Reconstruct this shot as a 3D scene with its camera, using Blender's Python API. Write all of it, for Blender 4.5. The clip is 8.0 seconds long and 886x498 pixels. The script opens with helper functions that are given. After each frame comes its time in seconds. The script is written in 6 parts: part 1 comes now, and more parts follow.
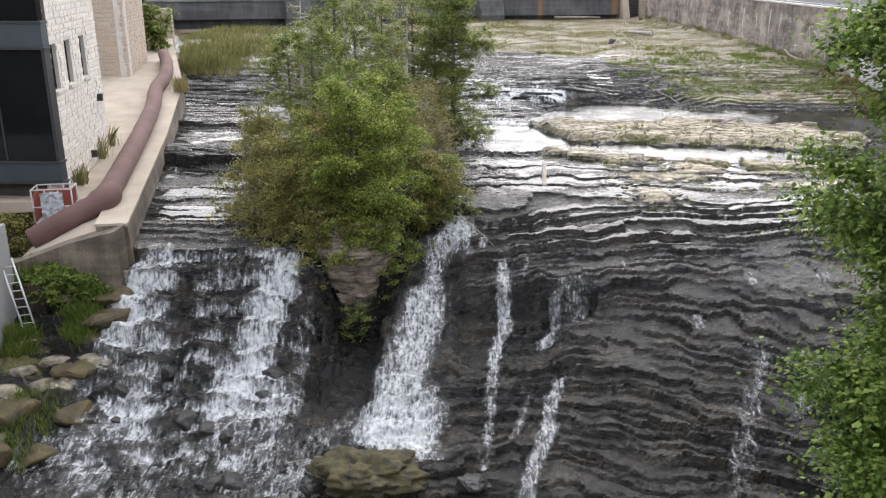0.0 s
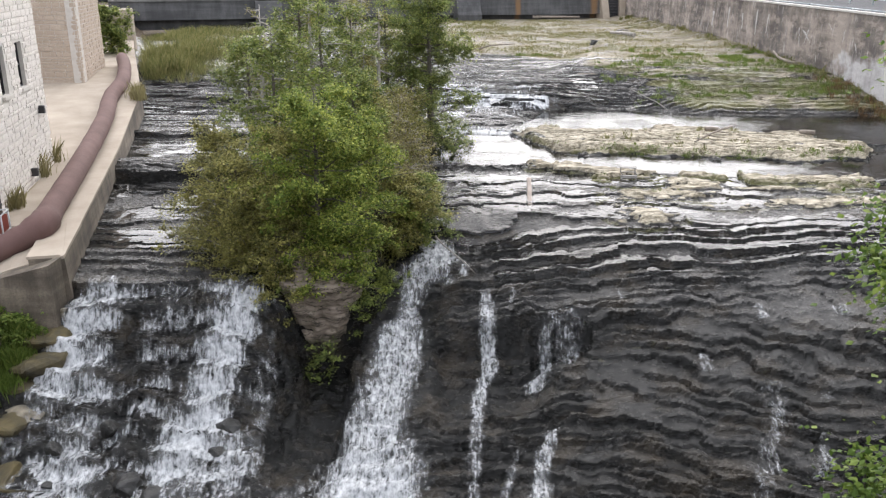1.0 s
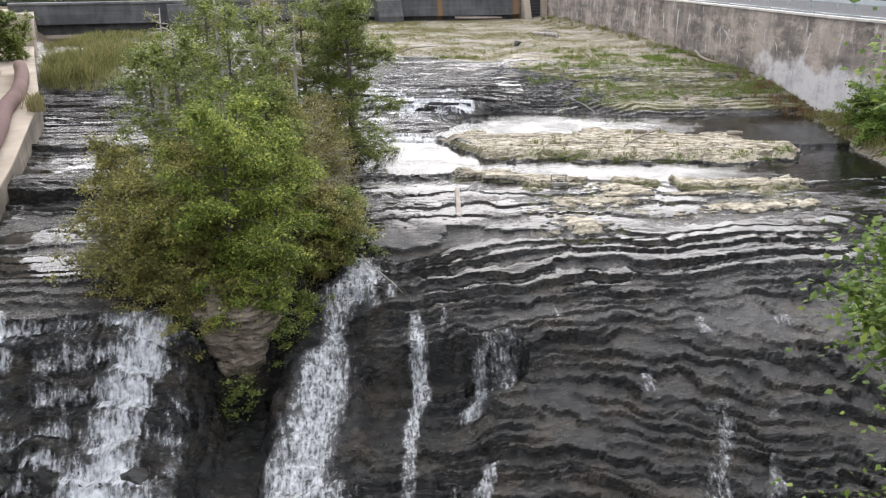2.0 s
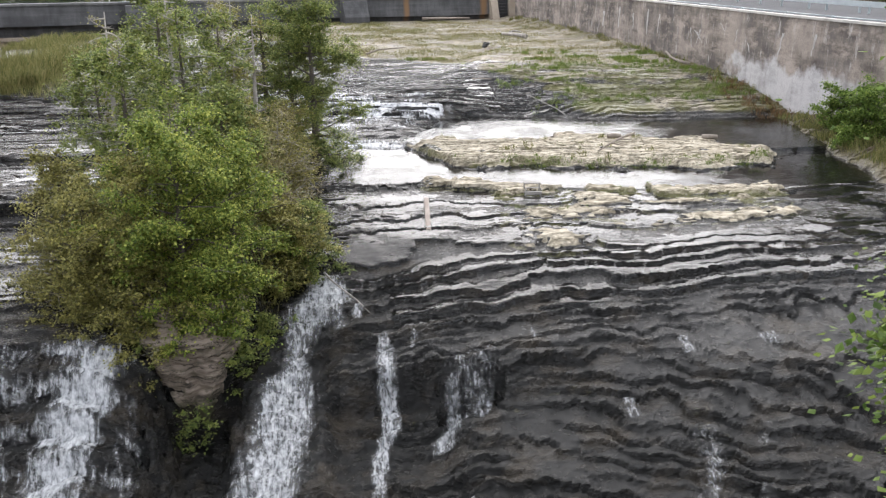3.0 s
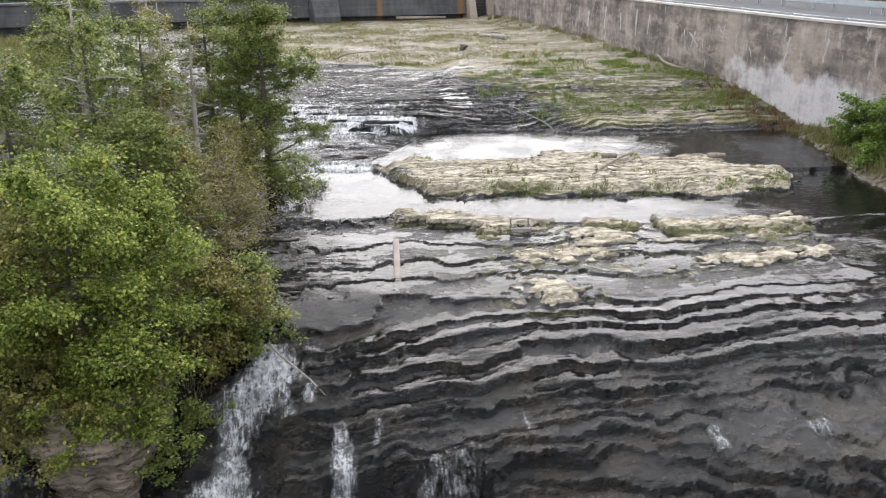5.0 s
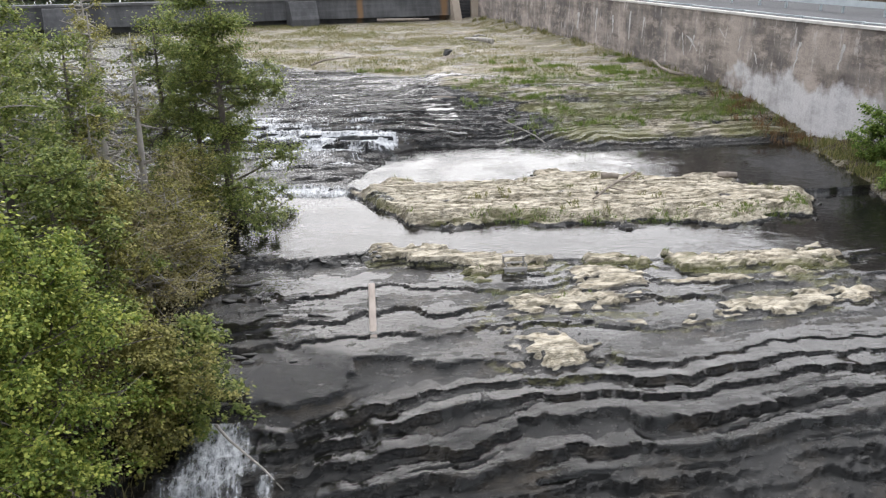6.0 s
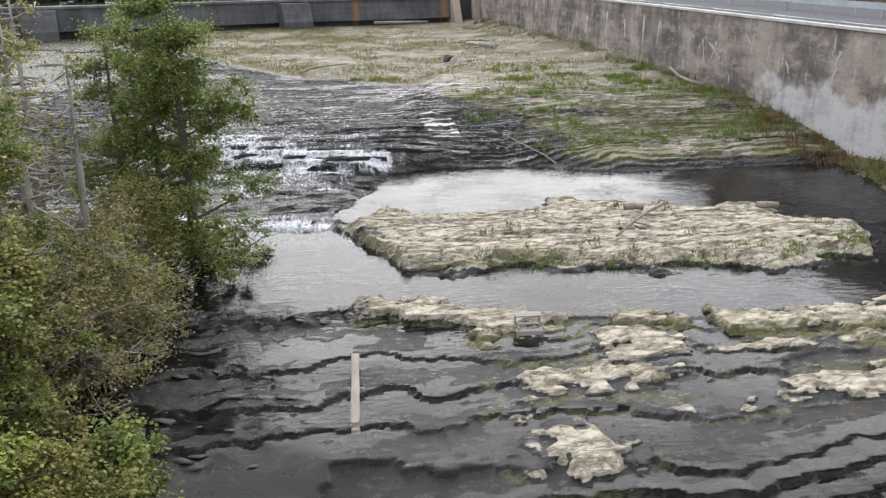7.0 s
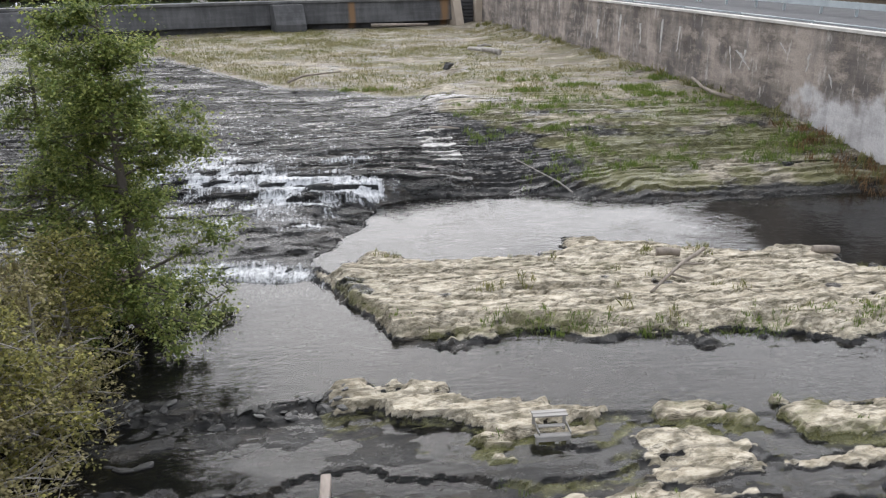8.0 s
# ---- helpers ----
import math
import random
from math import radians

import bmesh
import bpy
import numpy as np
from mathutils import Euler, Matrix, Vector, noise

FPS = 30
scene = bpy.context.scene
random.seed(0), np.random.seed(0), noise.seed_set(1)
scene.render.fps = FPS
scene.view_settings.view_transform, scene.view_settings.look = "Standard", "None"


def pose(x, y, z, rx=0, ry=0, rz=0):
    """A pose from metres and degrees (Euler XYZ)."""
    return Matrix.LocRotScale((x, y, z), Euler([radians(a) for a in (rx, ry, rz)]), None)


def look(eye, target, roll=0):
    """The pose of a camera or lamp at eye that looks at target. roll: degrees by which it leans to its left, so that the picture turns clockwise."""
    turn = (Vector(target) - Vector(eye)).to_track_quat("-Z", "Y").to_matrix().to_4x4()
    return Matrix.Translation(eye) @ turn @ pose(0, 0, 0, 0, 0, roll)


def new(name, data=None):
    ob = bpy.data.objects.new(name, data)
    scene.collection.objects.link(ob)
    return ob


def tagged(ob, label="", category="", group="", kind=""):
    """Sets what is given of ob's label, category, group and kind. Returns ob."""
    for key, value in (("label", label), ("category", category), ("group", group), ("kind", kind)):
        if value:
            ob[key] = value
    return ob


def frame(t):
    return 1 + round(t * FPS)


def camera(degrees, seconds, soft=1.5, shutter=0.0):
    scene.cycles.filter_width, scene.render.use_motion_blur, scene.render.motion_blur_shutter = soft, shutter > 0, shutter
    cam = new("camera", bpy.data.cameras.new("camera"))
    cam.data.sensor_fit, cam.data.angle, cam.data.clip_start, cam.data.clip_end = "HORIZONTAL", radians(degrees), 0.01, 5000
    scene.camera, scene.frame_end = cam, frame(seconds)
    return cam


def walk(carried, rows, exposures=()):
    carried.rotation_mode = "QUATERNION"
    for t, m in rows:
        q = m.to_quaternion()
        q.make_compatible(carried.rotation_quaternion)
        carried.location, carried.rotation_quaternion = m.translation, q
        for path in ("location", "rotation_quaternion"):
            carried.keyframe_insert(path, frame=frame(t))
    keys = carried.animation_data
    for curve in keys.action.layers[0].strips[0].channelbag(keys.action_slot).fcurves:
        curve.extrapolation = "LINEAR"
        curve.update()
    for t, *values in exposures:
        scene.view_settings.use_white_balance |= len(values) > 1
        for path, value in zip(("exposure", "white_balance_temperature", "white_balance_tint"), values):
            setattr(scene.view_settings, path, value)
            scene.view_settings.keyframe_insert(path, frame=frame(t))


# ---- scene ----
cam = camera(55.0, 8.0, soft=1.25)
PATH = [
    (0, (0.982, 0.043, 9.559), (0.917, 1.939, 8.926), 0.1),
    (0.5, (0.92, 2.117, 9.627), (0.869, 4.012, 8.991), 0.1),
    (1, (0.905, 3.577, 9.605), (0.892, 5.472, 8.968), 0.1),
    (1.5, (0.967, 4.695, 9.563), (1.052, 6.589, 8.927), -0.0),
    (3, (1.229, 7.382, 9.58), (1.452, 9.264, 8.944), -0.1),
    (3.5, (1.404, 8.378, 9.595), (1.661, 10.256, 8.957), -0.2),
    (4, (1.609, 9.667, 9.618), (1.866, 11.544, 8.977), -0.1),
    (4.5, (1.835, 11.218, 9.626), (2.093, 13.094, 8.983), -0.1),
    (6, (2.837, 17.213, 9.692), (3.141, 19.081, 9.046), -0.4),
    (6.5, (3.222, 19.55, 9.678), (3.525, 21.418, 9.032), -0.4),
    (7, (3.654, 22.074, 9.662), (3.958, 23.942, 9.016), -0.4),
    (7.5, (4.075, 24.646, 9.676), (4.379, 26.513, 9.028), -0.4),
    (8, (4.563, 27.327, 9.633), (4.866, 29.195, 8.986), -0.3),
]
walk(cam, [(t, look(eye, target, roll)) for t, eye, target, roll in PATH],
     [(0, 1.71, 6720, 13), (4.5, 1.7, 6720, 13), (6.0, 1.55, 6650, 12), (7.0, 1.44, 6600, 12), (8, 1.34, 6600, 12)])

# ---------------------------------------------------------------- light
world = bpy.data.worlds.new("sky")
scene.world = world
world.use_nodes = True
wn = world.node_tree
wn.nodes.clear()
sky = wn.nodes.new("ShaderNodeTexSky")
sky.sky_type = "NISHITA"
sky.sun_disc = False
sky.sun_elevation = radians(35)
sky.sun_rotation = radians(6)
sky.air_density, sky.dust_density, sky.ozone_density = 1.0, 2.0, 1.0
grey = wn.nodes.new("ShaderNodeHueSaturation")
grey.inputs["Saturation"].default_value = 0.22
sky_out = wn.nodes.new("ShaderNodeBackground")
sky_out.inputs["Strength"].default_value = 0.15
world_out = wn.nodes.new("ShaderNodeOutputWorld")
wn.links.new(sky.outputs[0], grey.inputs["Color"])
cloud = wn.nodes.new("ShaderNodeMix")
cloud.data_type = "RGBA"
cloud.inputs[0].default_value = 0.84
cloud.inputs[7].default_value = (4.4, 4.55, 4.8, 1)
# soft unevenness of the cloud cover
drift = wn.nodes.new("ShaderNodeTexNoise")
drift.inputs["Scale"].default_value = 3.5
drift.inputs["Detail"].default_value = 5
place_v = wn.nodes.new("ShaderNodeTexCoord")
wn.links.new(place_v.outputs["Generated"], drift.inputs["Vector"])
cover = wn.nodes.new("ShaderNodeValToRGB")
cover.color_ramp.elements[0].position, cover.color_ramp.elements[0].color = 0.35, (2.7, 3.02, 3.6, 1)
cover.color_ramp.elements[1].position, cover.color_ramp.elements[1].color = 0.65, (5.35, 5.65, 6.15, 1)
wn.links.new(drift.outputs[0], cover.inputs[0])
wn.links.new(cover.outputs[0], cloud.inputs[7])
wn.links.new(grey.outputs[0], cloud.inputs[6])
wn.links.new(cloud.outputs[2], sky_out.inputs["Color"])
wn.links.new(sky_out.outputs[0], world_out.inputs["Surface"])

sun = new("sun", bpy.data.lights.new("sun", "SUN"))
sun.data.energy = 1.0
sun.data.angle = radians(88)
sun.data.color = (1.0, 0.985, 0.96)
sun.matrix_world = look((6, 60, 42), (0, 0, 0))


# ---------------------------------------------------------------- noise and mesh helpers
def lattice(ix, iy, seed):
    h = (ix.astype(np.int64) * 374761393 + iy.astype(np.int64) * 668265263 + seed * 1442695041) & 0xFFFFFFFF
    h = ((h ^ (h >> 13)) * 1274126177) & 0xFFFFFFFF
    h = h ^ (h >> 16)
    return h / 4294967295.0 * 2 - 1


def vnoise(x, y, seed=0):
    """Smooth value noise in -1 to 1."""
    ix, iy = np.floor(x), np.floor(y)
    fx, fy = x - ix, y - iy
    fx, fy = fx * fx * (3 - 2 * fx), fy * fy * (3 - 2 * fy)
    a, b = lattice(ix, iy, seed), lattice(ix + 1, iy, seed)
    c, d = lattice(ix, iy + 1, seed), lattice(ix + 1, iy + 1, seed)
    return (a * (1 - fx) + b * fx) * (1 - fy) + (c * (1 - fx) + d * fx) * fy


def fbm(x, y, seed=0, octaves=3):
    total, amp = 0, 1.0
    for k in range(octaves):
        total = total + amp * vnoise(x * 2 ** k + 17.3 * k, y * 2 ** k - 9.1 * k, seed + k)
        amp *= 0.5
    return total / 1.75


def step(a, b, v):
    u = np.clip((v - a) / (b - a), 0, 1)
    return u * u * (3 - 2 * u)


def grid_mesh(name, xs, ys, zz, keep=None, masks=(), smooth=True):
    """A sheet over the grid xs, ys with heights zz; keep: which cells stay."""
    nx, ny = len(xs), len(ys)
    gx, gy = np.meshgrid(xs, ys)
    co = np.stack([gx, gy, zz], -1).reshape(-1, 3)
    idx = np.arange(nx * ny).reshape(ny, nx)
    quads = np.stack([idx[:-1, :-1], idx[:-1, 1:], idx[1:, 1:], idx[1:, :-1]], -1)
    quads = quads[keep] if keep is not None else quads.reshape(-1, 4)
    used = np.unique(quads)
    remap = np.zeros(nx * ny, np.int64)
    remap[used] = np.arange(len(used))
    return array_mesh(name, co[used], remap[quads], {k: v.reshape(-1)[used] for k, v in masks}, smooth)


def array_mesh(name, co, faces, masks=None, smooth=True):
    me = bpy.data.meshes.new(name)
    k = faces.shape[1]
    me.vertices.add(len(co))
    me.vertices.foreach_set("co", np.asarray(co, np.float32).ravel())
    me.loops.add(faces.size)
    me.loops.foreach_set("vertex_index", faces.astype(np.int32).ravel())
    me.polygons.add(len(faces))
    me.polygons.foreach_set("loop_start", np.arange(len(faces), dtype=np.int32) * k)
    me.polygons.foreach_set("use_smooth", np.full(len(faces), smooth))
    for key, v in (masks or {}).items():
        me.attributes.new(key, "FLOAT", "POINT").data.foreach_set("value", np.asarray(v, np.float32).ravel())
    me.update(calc_edges=True)
    return me


def part(name, bm, material, parent=None, label=""):
    """One mesh object out of a bmesh or a mesh, under a thing or a part."""
    if isinstance(bm, bmesh.types.BMesh):
        me = bpy.data.meshes.new(name)
        bm.normal_update()
        bm.to_mesh(me)
        bm.free()
    else:
        me = bm
    if material is not None and not me.materials:
        me.materials.append(material)
    ob = new(name, me)
    if parent is not None:
        ob.parent = parent
    if label:
        ob["label"] = label
    return ob


def thing(name, m, label, category, group="", kind=""):
    ob = new(name)
    ob.empty_display_size = 0.2
    ob.matrix_world = m
    return tagged(ob, label, category, group, kind)


def box(x0, x1, y0, y1, z0, z1, bevel=0.0, bm=None):
    bm = bm or bmesh.new()
    made = bmesh.ops.create_cube(bm, size=1.0)["verts"]
    bmesh.ops.scale(bm, vec=(x1 - x0, y1 - y0, z1 - z0), verts=made)
    bmesh.ops.translate(bm, vec=((x0 + x1) / 2, (y0 + y1) / 2, (z0 + z1) / 2), verts=made)
    if bevel:
        edges = list({e for v in made for e in v.link_edges})
        bmesh.ops.bevel(bm, geom=edges, offset=bevel, segments=2, affect="EDGES", profile=0.6)
    return bm


def tube(points, radii, sides=8, bm=None, cap=True):
    """A round tapered sweep along points."""
    bm = bm or bmesh.new()
    rings = []
    pts = [Vector(p) for p in points]
    for i, p in enumerate(pts):
        d = (pts[min(i + 1, len(pts) - 1)] - pts[max(i - 1, 0)]).normalized()
        side = d.cross(Vector((0.13, 0.21, 1.0))).normalized()
        up = side.cross(d)
        ring = []
        for k in range(sides):
            a = 2 * math.pi * k / sides
            ring.append(bm.verts.new(p + radii[i] * (math.cos(a) * side + math.sin(a) * up)))
        rings.append(ring)
    for a, b in zip(rings, rings[1:]):
        for k in range(sides):
            f = bm.faces.new((a[k], a[(k + 1) % sides], b[(k + 1) % sides], b[k]))
            f.smooth = True
    if cap:
        bm.faces.new(rings[0][::-1])
        bm.faces.new(rings[-1])
    return bm


# ---------------------------------------------------------------- materials
def nodes_of(name):
    m = bpy.data.materials.new(name)
    m.use_nodes = True
    nt = m.node_tree
    nt.nodes.clear()
    out = nt.nodes.new("ShaderNodeOutputMaterial")
    return m, nt, out


def node(nt, kind, **values):
    n = nt.nodes.new(kind)
    for k, v in values.items():
        n.inputs[k.replace("_", " ")].default_value = v
    return n


def noise_tex(nt, scale, detail=4.0, rough=0.55, stretch=None, coord=None, offset=(0, 0, 0)):
    if coord is None:
        coord = nt.nodes.new("ShaderNodeNewGeometry").outputs["Position"]
    mp = nt.nodes.new("ShaderNodeMapping")
    mp.inputs["Scale"].default_value = stretch or (1, 1, 1)
    mp.inputs["Location"].default_value = offset
    nt.links.new(coord, mp.inputs["Vector"])
    n = node(nt, "ShaderNodeTexNoise", Scale=scale, Detail=detail, Roughness=rough)
    nt.links.new(mp.outputs[0], n.inputs["Vector"])
    return n.outputs[0]


def ramp(nt, fac, *stops):
    r = nt.nodes.new("ShaderNodeValToRGB")
    els = r.color_ramp.elements
    while len(els) < len(stops):
        els.new(0.5)
    for e, (p, c) in zip(els, stops):
        e.position = p
        e.color = (*c, 1) if isinstance(c, tuple) else (c, c, c, 1)
    nt.links.new(fac, r.inputs[0])
    return r.outputs[0]


def mixc(nt, fac, a, b):
    n = nt.nodes.new("ShaderNodeMix")
    n.data_type = "RGBA"
    for sock, v in ((n.inputs[0], fac), (n.inputs[6], a), (n.inputs[7], b)):
        if isinstance(v, (int, float)):
            sock.default_value = v
        elif isinstance(v, tuple):
            sock.default_value = (*v, 1)
        else:
            nt.links.new(v, sock)
    return n.outputs[2]


def maths(nt, op, a, b=0.0, clamp=False):
    n = nt.nodes.new("ShaderNodeMath")
    n.operation = op
    n.use_clamp = clamp
    for sock, v in zip(n.inputs, (a, b)):
        if isinstance(v, (int, float)):
            sock.default_value = v
        else:
            nt.links.new(v, sock)
    return n.outputs[0]


def attr(nt, name):
    a = nt.nodes.new("ShaderNodeAttribute")
    a.attribute_name = name
    return a.outputs["Fac"]


def bump(nt, height, strength=0.5, distance=0.05, after=None):
    b = node(nt, "ShaderNodeBump", Strength=strength, Distance=distance)
    nt.links.new(height, b.inputs["Height"])
    if after is not None:
        nt.links.new(after, b.inputs["Normal"])
    return b.outputs[0]


def principled(nt, out, color, rough, normal=None, metallic=0.0, spec=0.5):
    p = nt.nodes.new("ShaderNodeBsdfPrincipled")
    for sock, v in ((p.inputs["Base Color"], color), (p.inputs["Roughness"], rough), (p.inputs["Metallic"], metallic), (p.inputs["Specular IOR Level"], spec)):
        if isinstance(v, (int, float)):
            sock.default_value = v
        elif isinstance(v, tuple):
            sock.default_value = (*v, 1)
        else:
            nt.links.new(v, sock)
    if normal is not None:
        nt.links.new(normal, p.inputs["Normal"])
    nt.links.new(p.outputs[0], out.inputs["Surface"])
    return p


def plain(name, dark, light, scale=3.0, rough=0.7, relief=0.3, grain=40.0, metallic=0.0, stretch=None, spec=0.5):
    """Two-scale mottled surface."""
    m, nt, out = nodes_of(name)
    big = noise_tex(nt, scale, 5, 0.6, stretch)
    fine = noise_tex(nt, grain, 3, 0.6)
    c = ramp(nt, big, (0.3, dark), (0.7, light))
    c = mixc(nt, maths(nt, "MULTIPLY", fine, 0.35), c, tuple(v * 0.55 for v in dark))
    n = bump(nt, fine, relief, 0.02, bump(nt, big, relief, 0.06))
    principled(nt, out, c, rough, n, metallic, spec)
    return m


def rock_material():
    """Bedded limestone: dry cream, wet black, with algae, moss and soil where the bed carries them."""
    m, nt, out = nodes_of("river_rock")
    big = noise_tex(nt, 0.9, 5, 0.6, (0.7, 1, 1))
    mid = noise_tex(nt, 4.2, 7, 0.68, (0.8, 1, 1.7))
    fine = noise_tex(nt, 28, 4, 0.65)
    dry = ramp(nt, mid, (0.3, (0.07, 0.062, 0.045)), (0.4, (0.26, 0.225, 0.16)), (0.5, (0.44, 0.39, 0.3)), (0.7, (0.58, 0.525, 0.425)))
    # joints between the slabs
    warp = nt.nodes.new("ShaderNodeMix")
    warp.data_type = "VECTOR"
    warp.inputs[0].default_value = 0.16
    pos = nt.nodes.new("ShaderNodeNewGeometry").outputs["Position"]
    tex = node(nt, "ShaderNodeTexNoise", Scale=1.6, Detail=4.0)
    nt.links.new(pos, tex.inputs["Vector"])
    nt.links.new(pos, warp.inputs[4])
    nt.links.new(tex.outputs[1], warp.inputs[5])
    mp = nt.nodes.new("ShaderNodeMapping")
    mp.inputs["Scale"].default_value = (0.75, 1.9, 0.4)
    nt.links.new(warp.outputs[1], mp.inputs["Vector"])
    vor = node(nt, "ShaderNodeTexVoronoi", Scale=1.0)
    vor.feature = "DISTANCE_TO_EDGE"
    nt.links.new(mp.outputs[0], vor.inputs["Vector"])
    crack = ramp(nt, vor.outputs[0], (0.0, 1.0), (0.085, 0.0))
    dry = mixc(nt, maths(nt, "MULTIPLY", crack, ramp(nt, big, (0.36, 0.2), (0.6, 0.9))), dry, (0.03, 0.027, 0.018))
    # bedding cracks, thin and wandering along the ledges
    bedding = noise_tex(nt, 1.0, 5, 0.6, (0.4, 1.3, 1.0), None, (4, 1, 2))
    seam = ramp(nt, maths(nt, "ABSOLUTE", maths(nt, "SUBTRACT", bedding, 0.5)), (0.003, 1.0), (0.016, 0.0))
    dry = mixc(nt, maths(nt, "MULTIPLY", seam, 0.5), dry, (0.03, 0.028, 0.018))
    dry = mixc(nt, ramp(nt, big, (0.45, 0.0), (0.65, 0.4)), dry, (0.27, 0.225, 0.155))
    stain = noise_tex(nt, 2.3, 7, 0.7, (0.6, 1.2, 1))
    dry = mixc(nt, ramp(nt, stain, (0.5, 0.0), (0.62, 0.7)), dry, (0.095, 0.083, 0.05))
    wet = ramp(nt, mid, (0.3, (0.003, 0.003, 0.003)), (0.55, (0.009, 0.009, 0.008)), (0.75, (0.034, 0.031, 0.027)))
    wet = mixc(nt, ramp(nt, big, (0.5, 0.0), (0.68, 0.6)), wet, (0.05, 0.039, 0.026))
    algae = ramp(nt, fine, (0.3, (0.05, 0.052, 0.016)), (0.6, (0.13, 0.125, 0.045)), (0.8, (0.2, 0.18, 0.08)))
    soil = ramp(nt, mid, (0.3, (0.035, 0.026, 0.018)), (0.7, (0.11, 0.08, 0.05)))
    dryness = maths(nt, "ADD", attr(nt, "dry"), maths(nt, "MULTIPLY", maths(nt, "SUBTRACT", fine, 0.5), 0.5))
    dryness = ramp(nt, dryness, (0.36, 0.0), (0.58, 1.0))
    c = mixc(nt, dryness, wet, dry)
    mossy = maths(nt, "ADD", attr(nt, "moss"), maths(nt, "MULTIPLY", maths(nt, "SUBTRACT", mid, 0.5), 1.3))
    c = mixc(nt, ramp(nt, mossy, (0.35, 0.0), (0.75, 0.9)), c, algae)
    c = mixc(nt, attr(nt, "soil"), c, soil)
    shine = ramp(nt, mid, (0.35, 0.12), (0.65, 0.32))
    rough = maths(nt, "MAXIMUM", shine, ramp(nt, dryness, (0.0, 0.0), (1.0, 0.85)))
    rough = maths(nt, "MAXIMUM", rough, maths(nt, "MULTIPLY", attr(nt, "soil"), 0.9))
    relief = maths(nt, "SUBTRACT", 0.95, maths(nt, "MULTIPLY", dryness, 0.3))
    height = maths(nt, "SUBTRACT", mid, maths(nt, "MULTIPLY", maths(nt, "MULTIPLY", seam, dryness), 0.5))
    b1 = node(nt, "ShaderNodeBump", Distance=0.14)
    b2 = node(nt, "ShaderNodeBump", Distance=0.025)
    nt.links.new(relief, b1.inputs["Strength"])
    nt.links.new(height, b1.inputs["Height"])
    nt.links.new(maths(nt, "MULTIPLY", relief, 0.35), b2.inputs["Strength"])
    nt.links.new(fine, b2.inputs["Height"])
    nt.links.new(b1.outputs[0], b2.inputs["Normal"])
    principled(nt, out, c, rough, b2.outputs[0], spec=0.38)
    return m


def water_material(name, tint, ripple, scale, rough=0.03, stretch=(1, 1, 1), gloss_share=1.0, silt=(0.03, 0.03, 0.028), murk=0.15):
    """Clear shallow water: the bed shows through, the sky shines off it."""
    m, nt, out = nodes_of(name)
    wave = noise_tex(nt, scale, 2, 0.5, stretch)
    chop = noise_tex(nt, 0.5, 2, 0.5)
    h = maths(nt, "MULTIPLY", wave, ramp(nt, chop, (0.38, 0.12), (0.62, 1.0)))
    n = bump(nt, h, ripple, 0.1)
    clear = node(nt, "ShaderNodeBsdfTransparent", Color=(*tint, 1))
    gloss = node(nt, "ShaderNodeBsdfGlossy", Roughness=rough)
    fres = node(nt, "ShaderNodeFresnel", IOR=1.33)
    nt.links.new(n, gloss.inputs["Normal"])
    nt.links.new(n, fres.inputs["Normal"])
    mix = nt.nodes.new("ShaderNodeMixShader")
    nt.links.new(maths(nt, "MULTIPLY", fres.outputs[0], gloss_share), mix.inputs[0])
    body = node(nt, "ShaderNodeMixShader", Fac=murk)
    mud = node(nt, "ShaderNodeBsdfDiffuse", Color=(*silt, 1))
    nt.links.new(clear.outputs[0], body.inputs[1])
    nt.links.new(mud.outputs[0], body.inputs[2])
    nt.links.new(body.outputs[0], mix.inputs[1])
    nt.links.new(gloss.outputs[0], mix.inputs[2])
    nt.links.new(mix.outputs[0], out.inputs["Surface"])
    return m


def foam_material():
    """Falling water: white threads with clear gaps, drawn out along the flow."""
    m, nt, out = nodes_of("white_water")
    threads = noise_tex(nt, 1.0, 7, 0.72, (10.5, 1.5, 1.5))
    lumps = noise_tex(nt, 4.4, 7, 0.74, (1.5, 0.9, 0.9))
    v = maths(nt, "ADD", maths(nt, "MULTIPLY", threads, 0.52), maths(nt, "MULTIPLY", lumps, 0.48))
    v = maths(nt, "ADD", v, maths(nt, "MULTIPLY", attr(nt, "foam"), 0.345))
    clots = noise_tex(nt, 1.5, 5, 0.65, (1.3, 0.7, 0.7), None, (5, 2, 8))
    v = maths(nt, "ADD", v, maths(nt, "MULTIPLY", maths(nt, "SUBTRACT", clots, 0.54), 0.3))
    a = ramp(nt, v, (0.645, 0.0), (0.76, 0.36), (0.9, 0.93))
    white = node(nt, "ShaderNodeBsdfPrincipled", Roughness=0.5)
    # shading of the foam put into its colour: grey-blue hollows, white crests
    nt.links.new(ramp(nt, lumps, (0.34, (0.24, 0.255, 0.265)), (0.62, (0.68, 0.69, 0.7))), white.inputs["Base Color"])
    nt.links.new(bump(nt, v, 0.9, 0.12), white.inputs["Normal"])
    clear = node(nt, "ShaderNodeBsdfTransparent", Color=(1, 1, 1, 1))
    mix = nt.nodes.new("ShaderNodeMixShader")
    nt.links.new(a, mix.inputs[0])
    nt.links.new(clear.outputs[0], mix.inputs[1])
    nt.links.new(white.outputs[0], mix.inputs[2])
    nt.links.new(mix.outputs[0], out.inputs["Surface"])
    return m


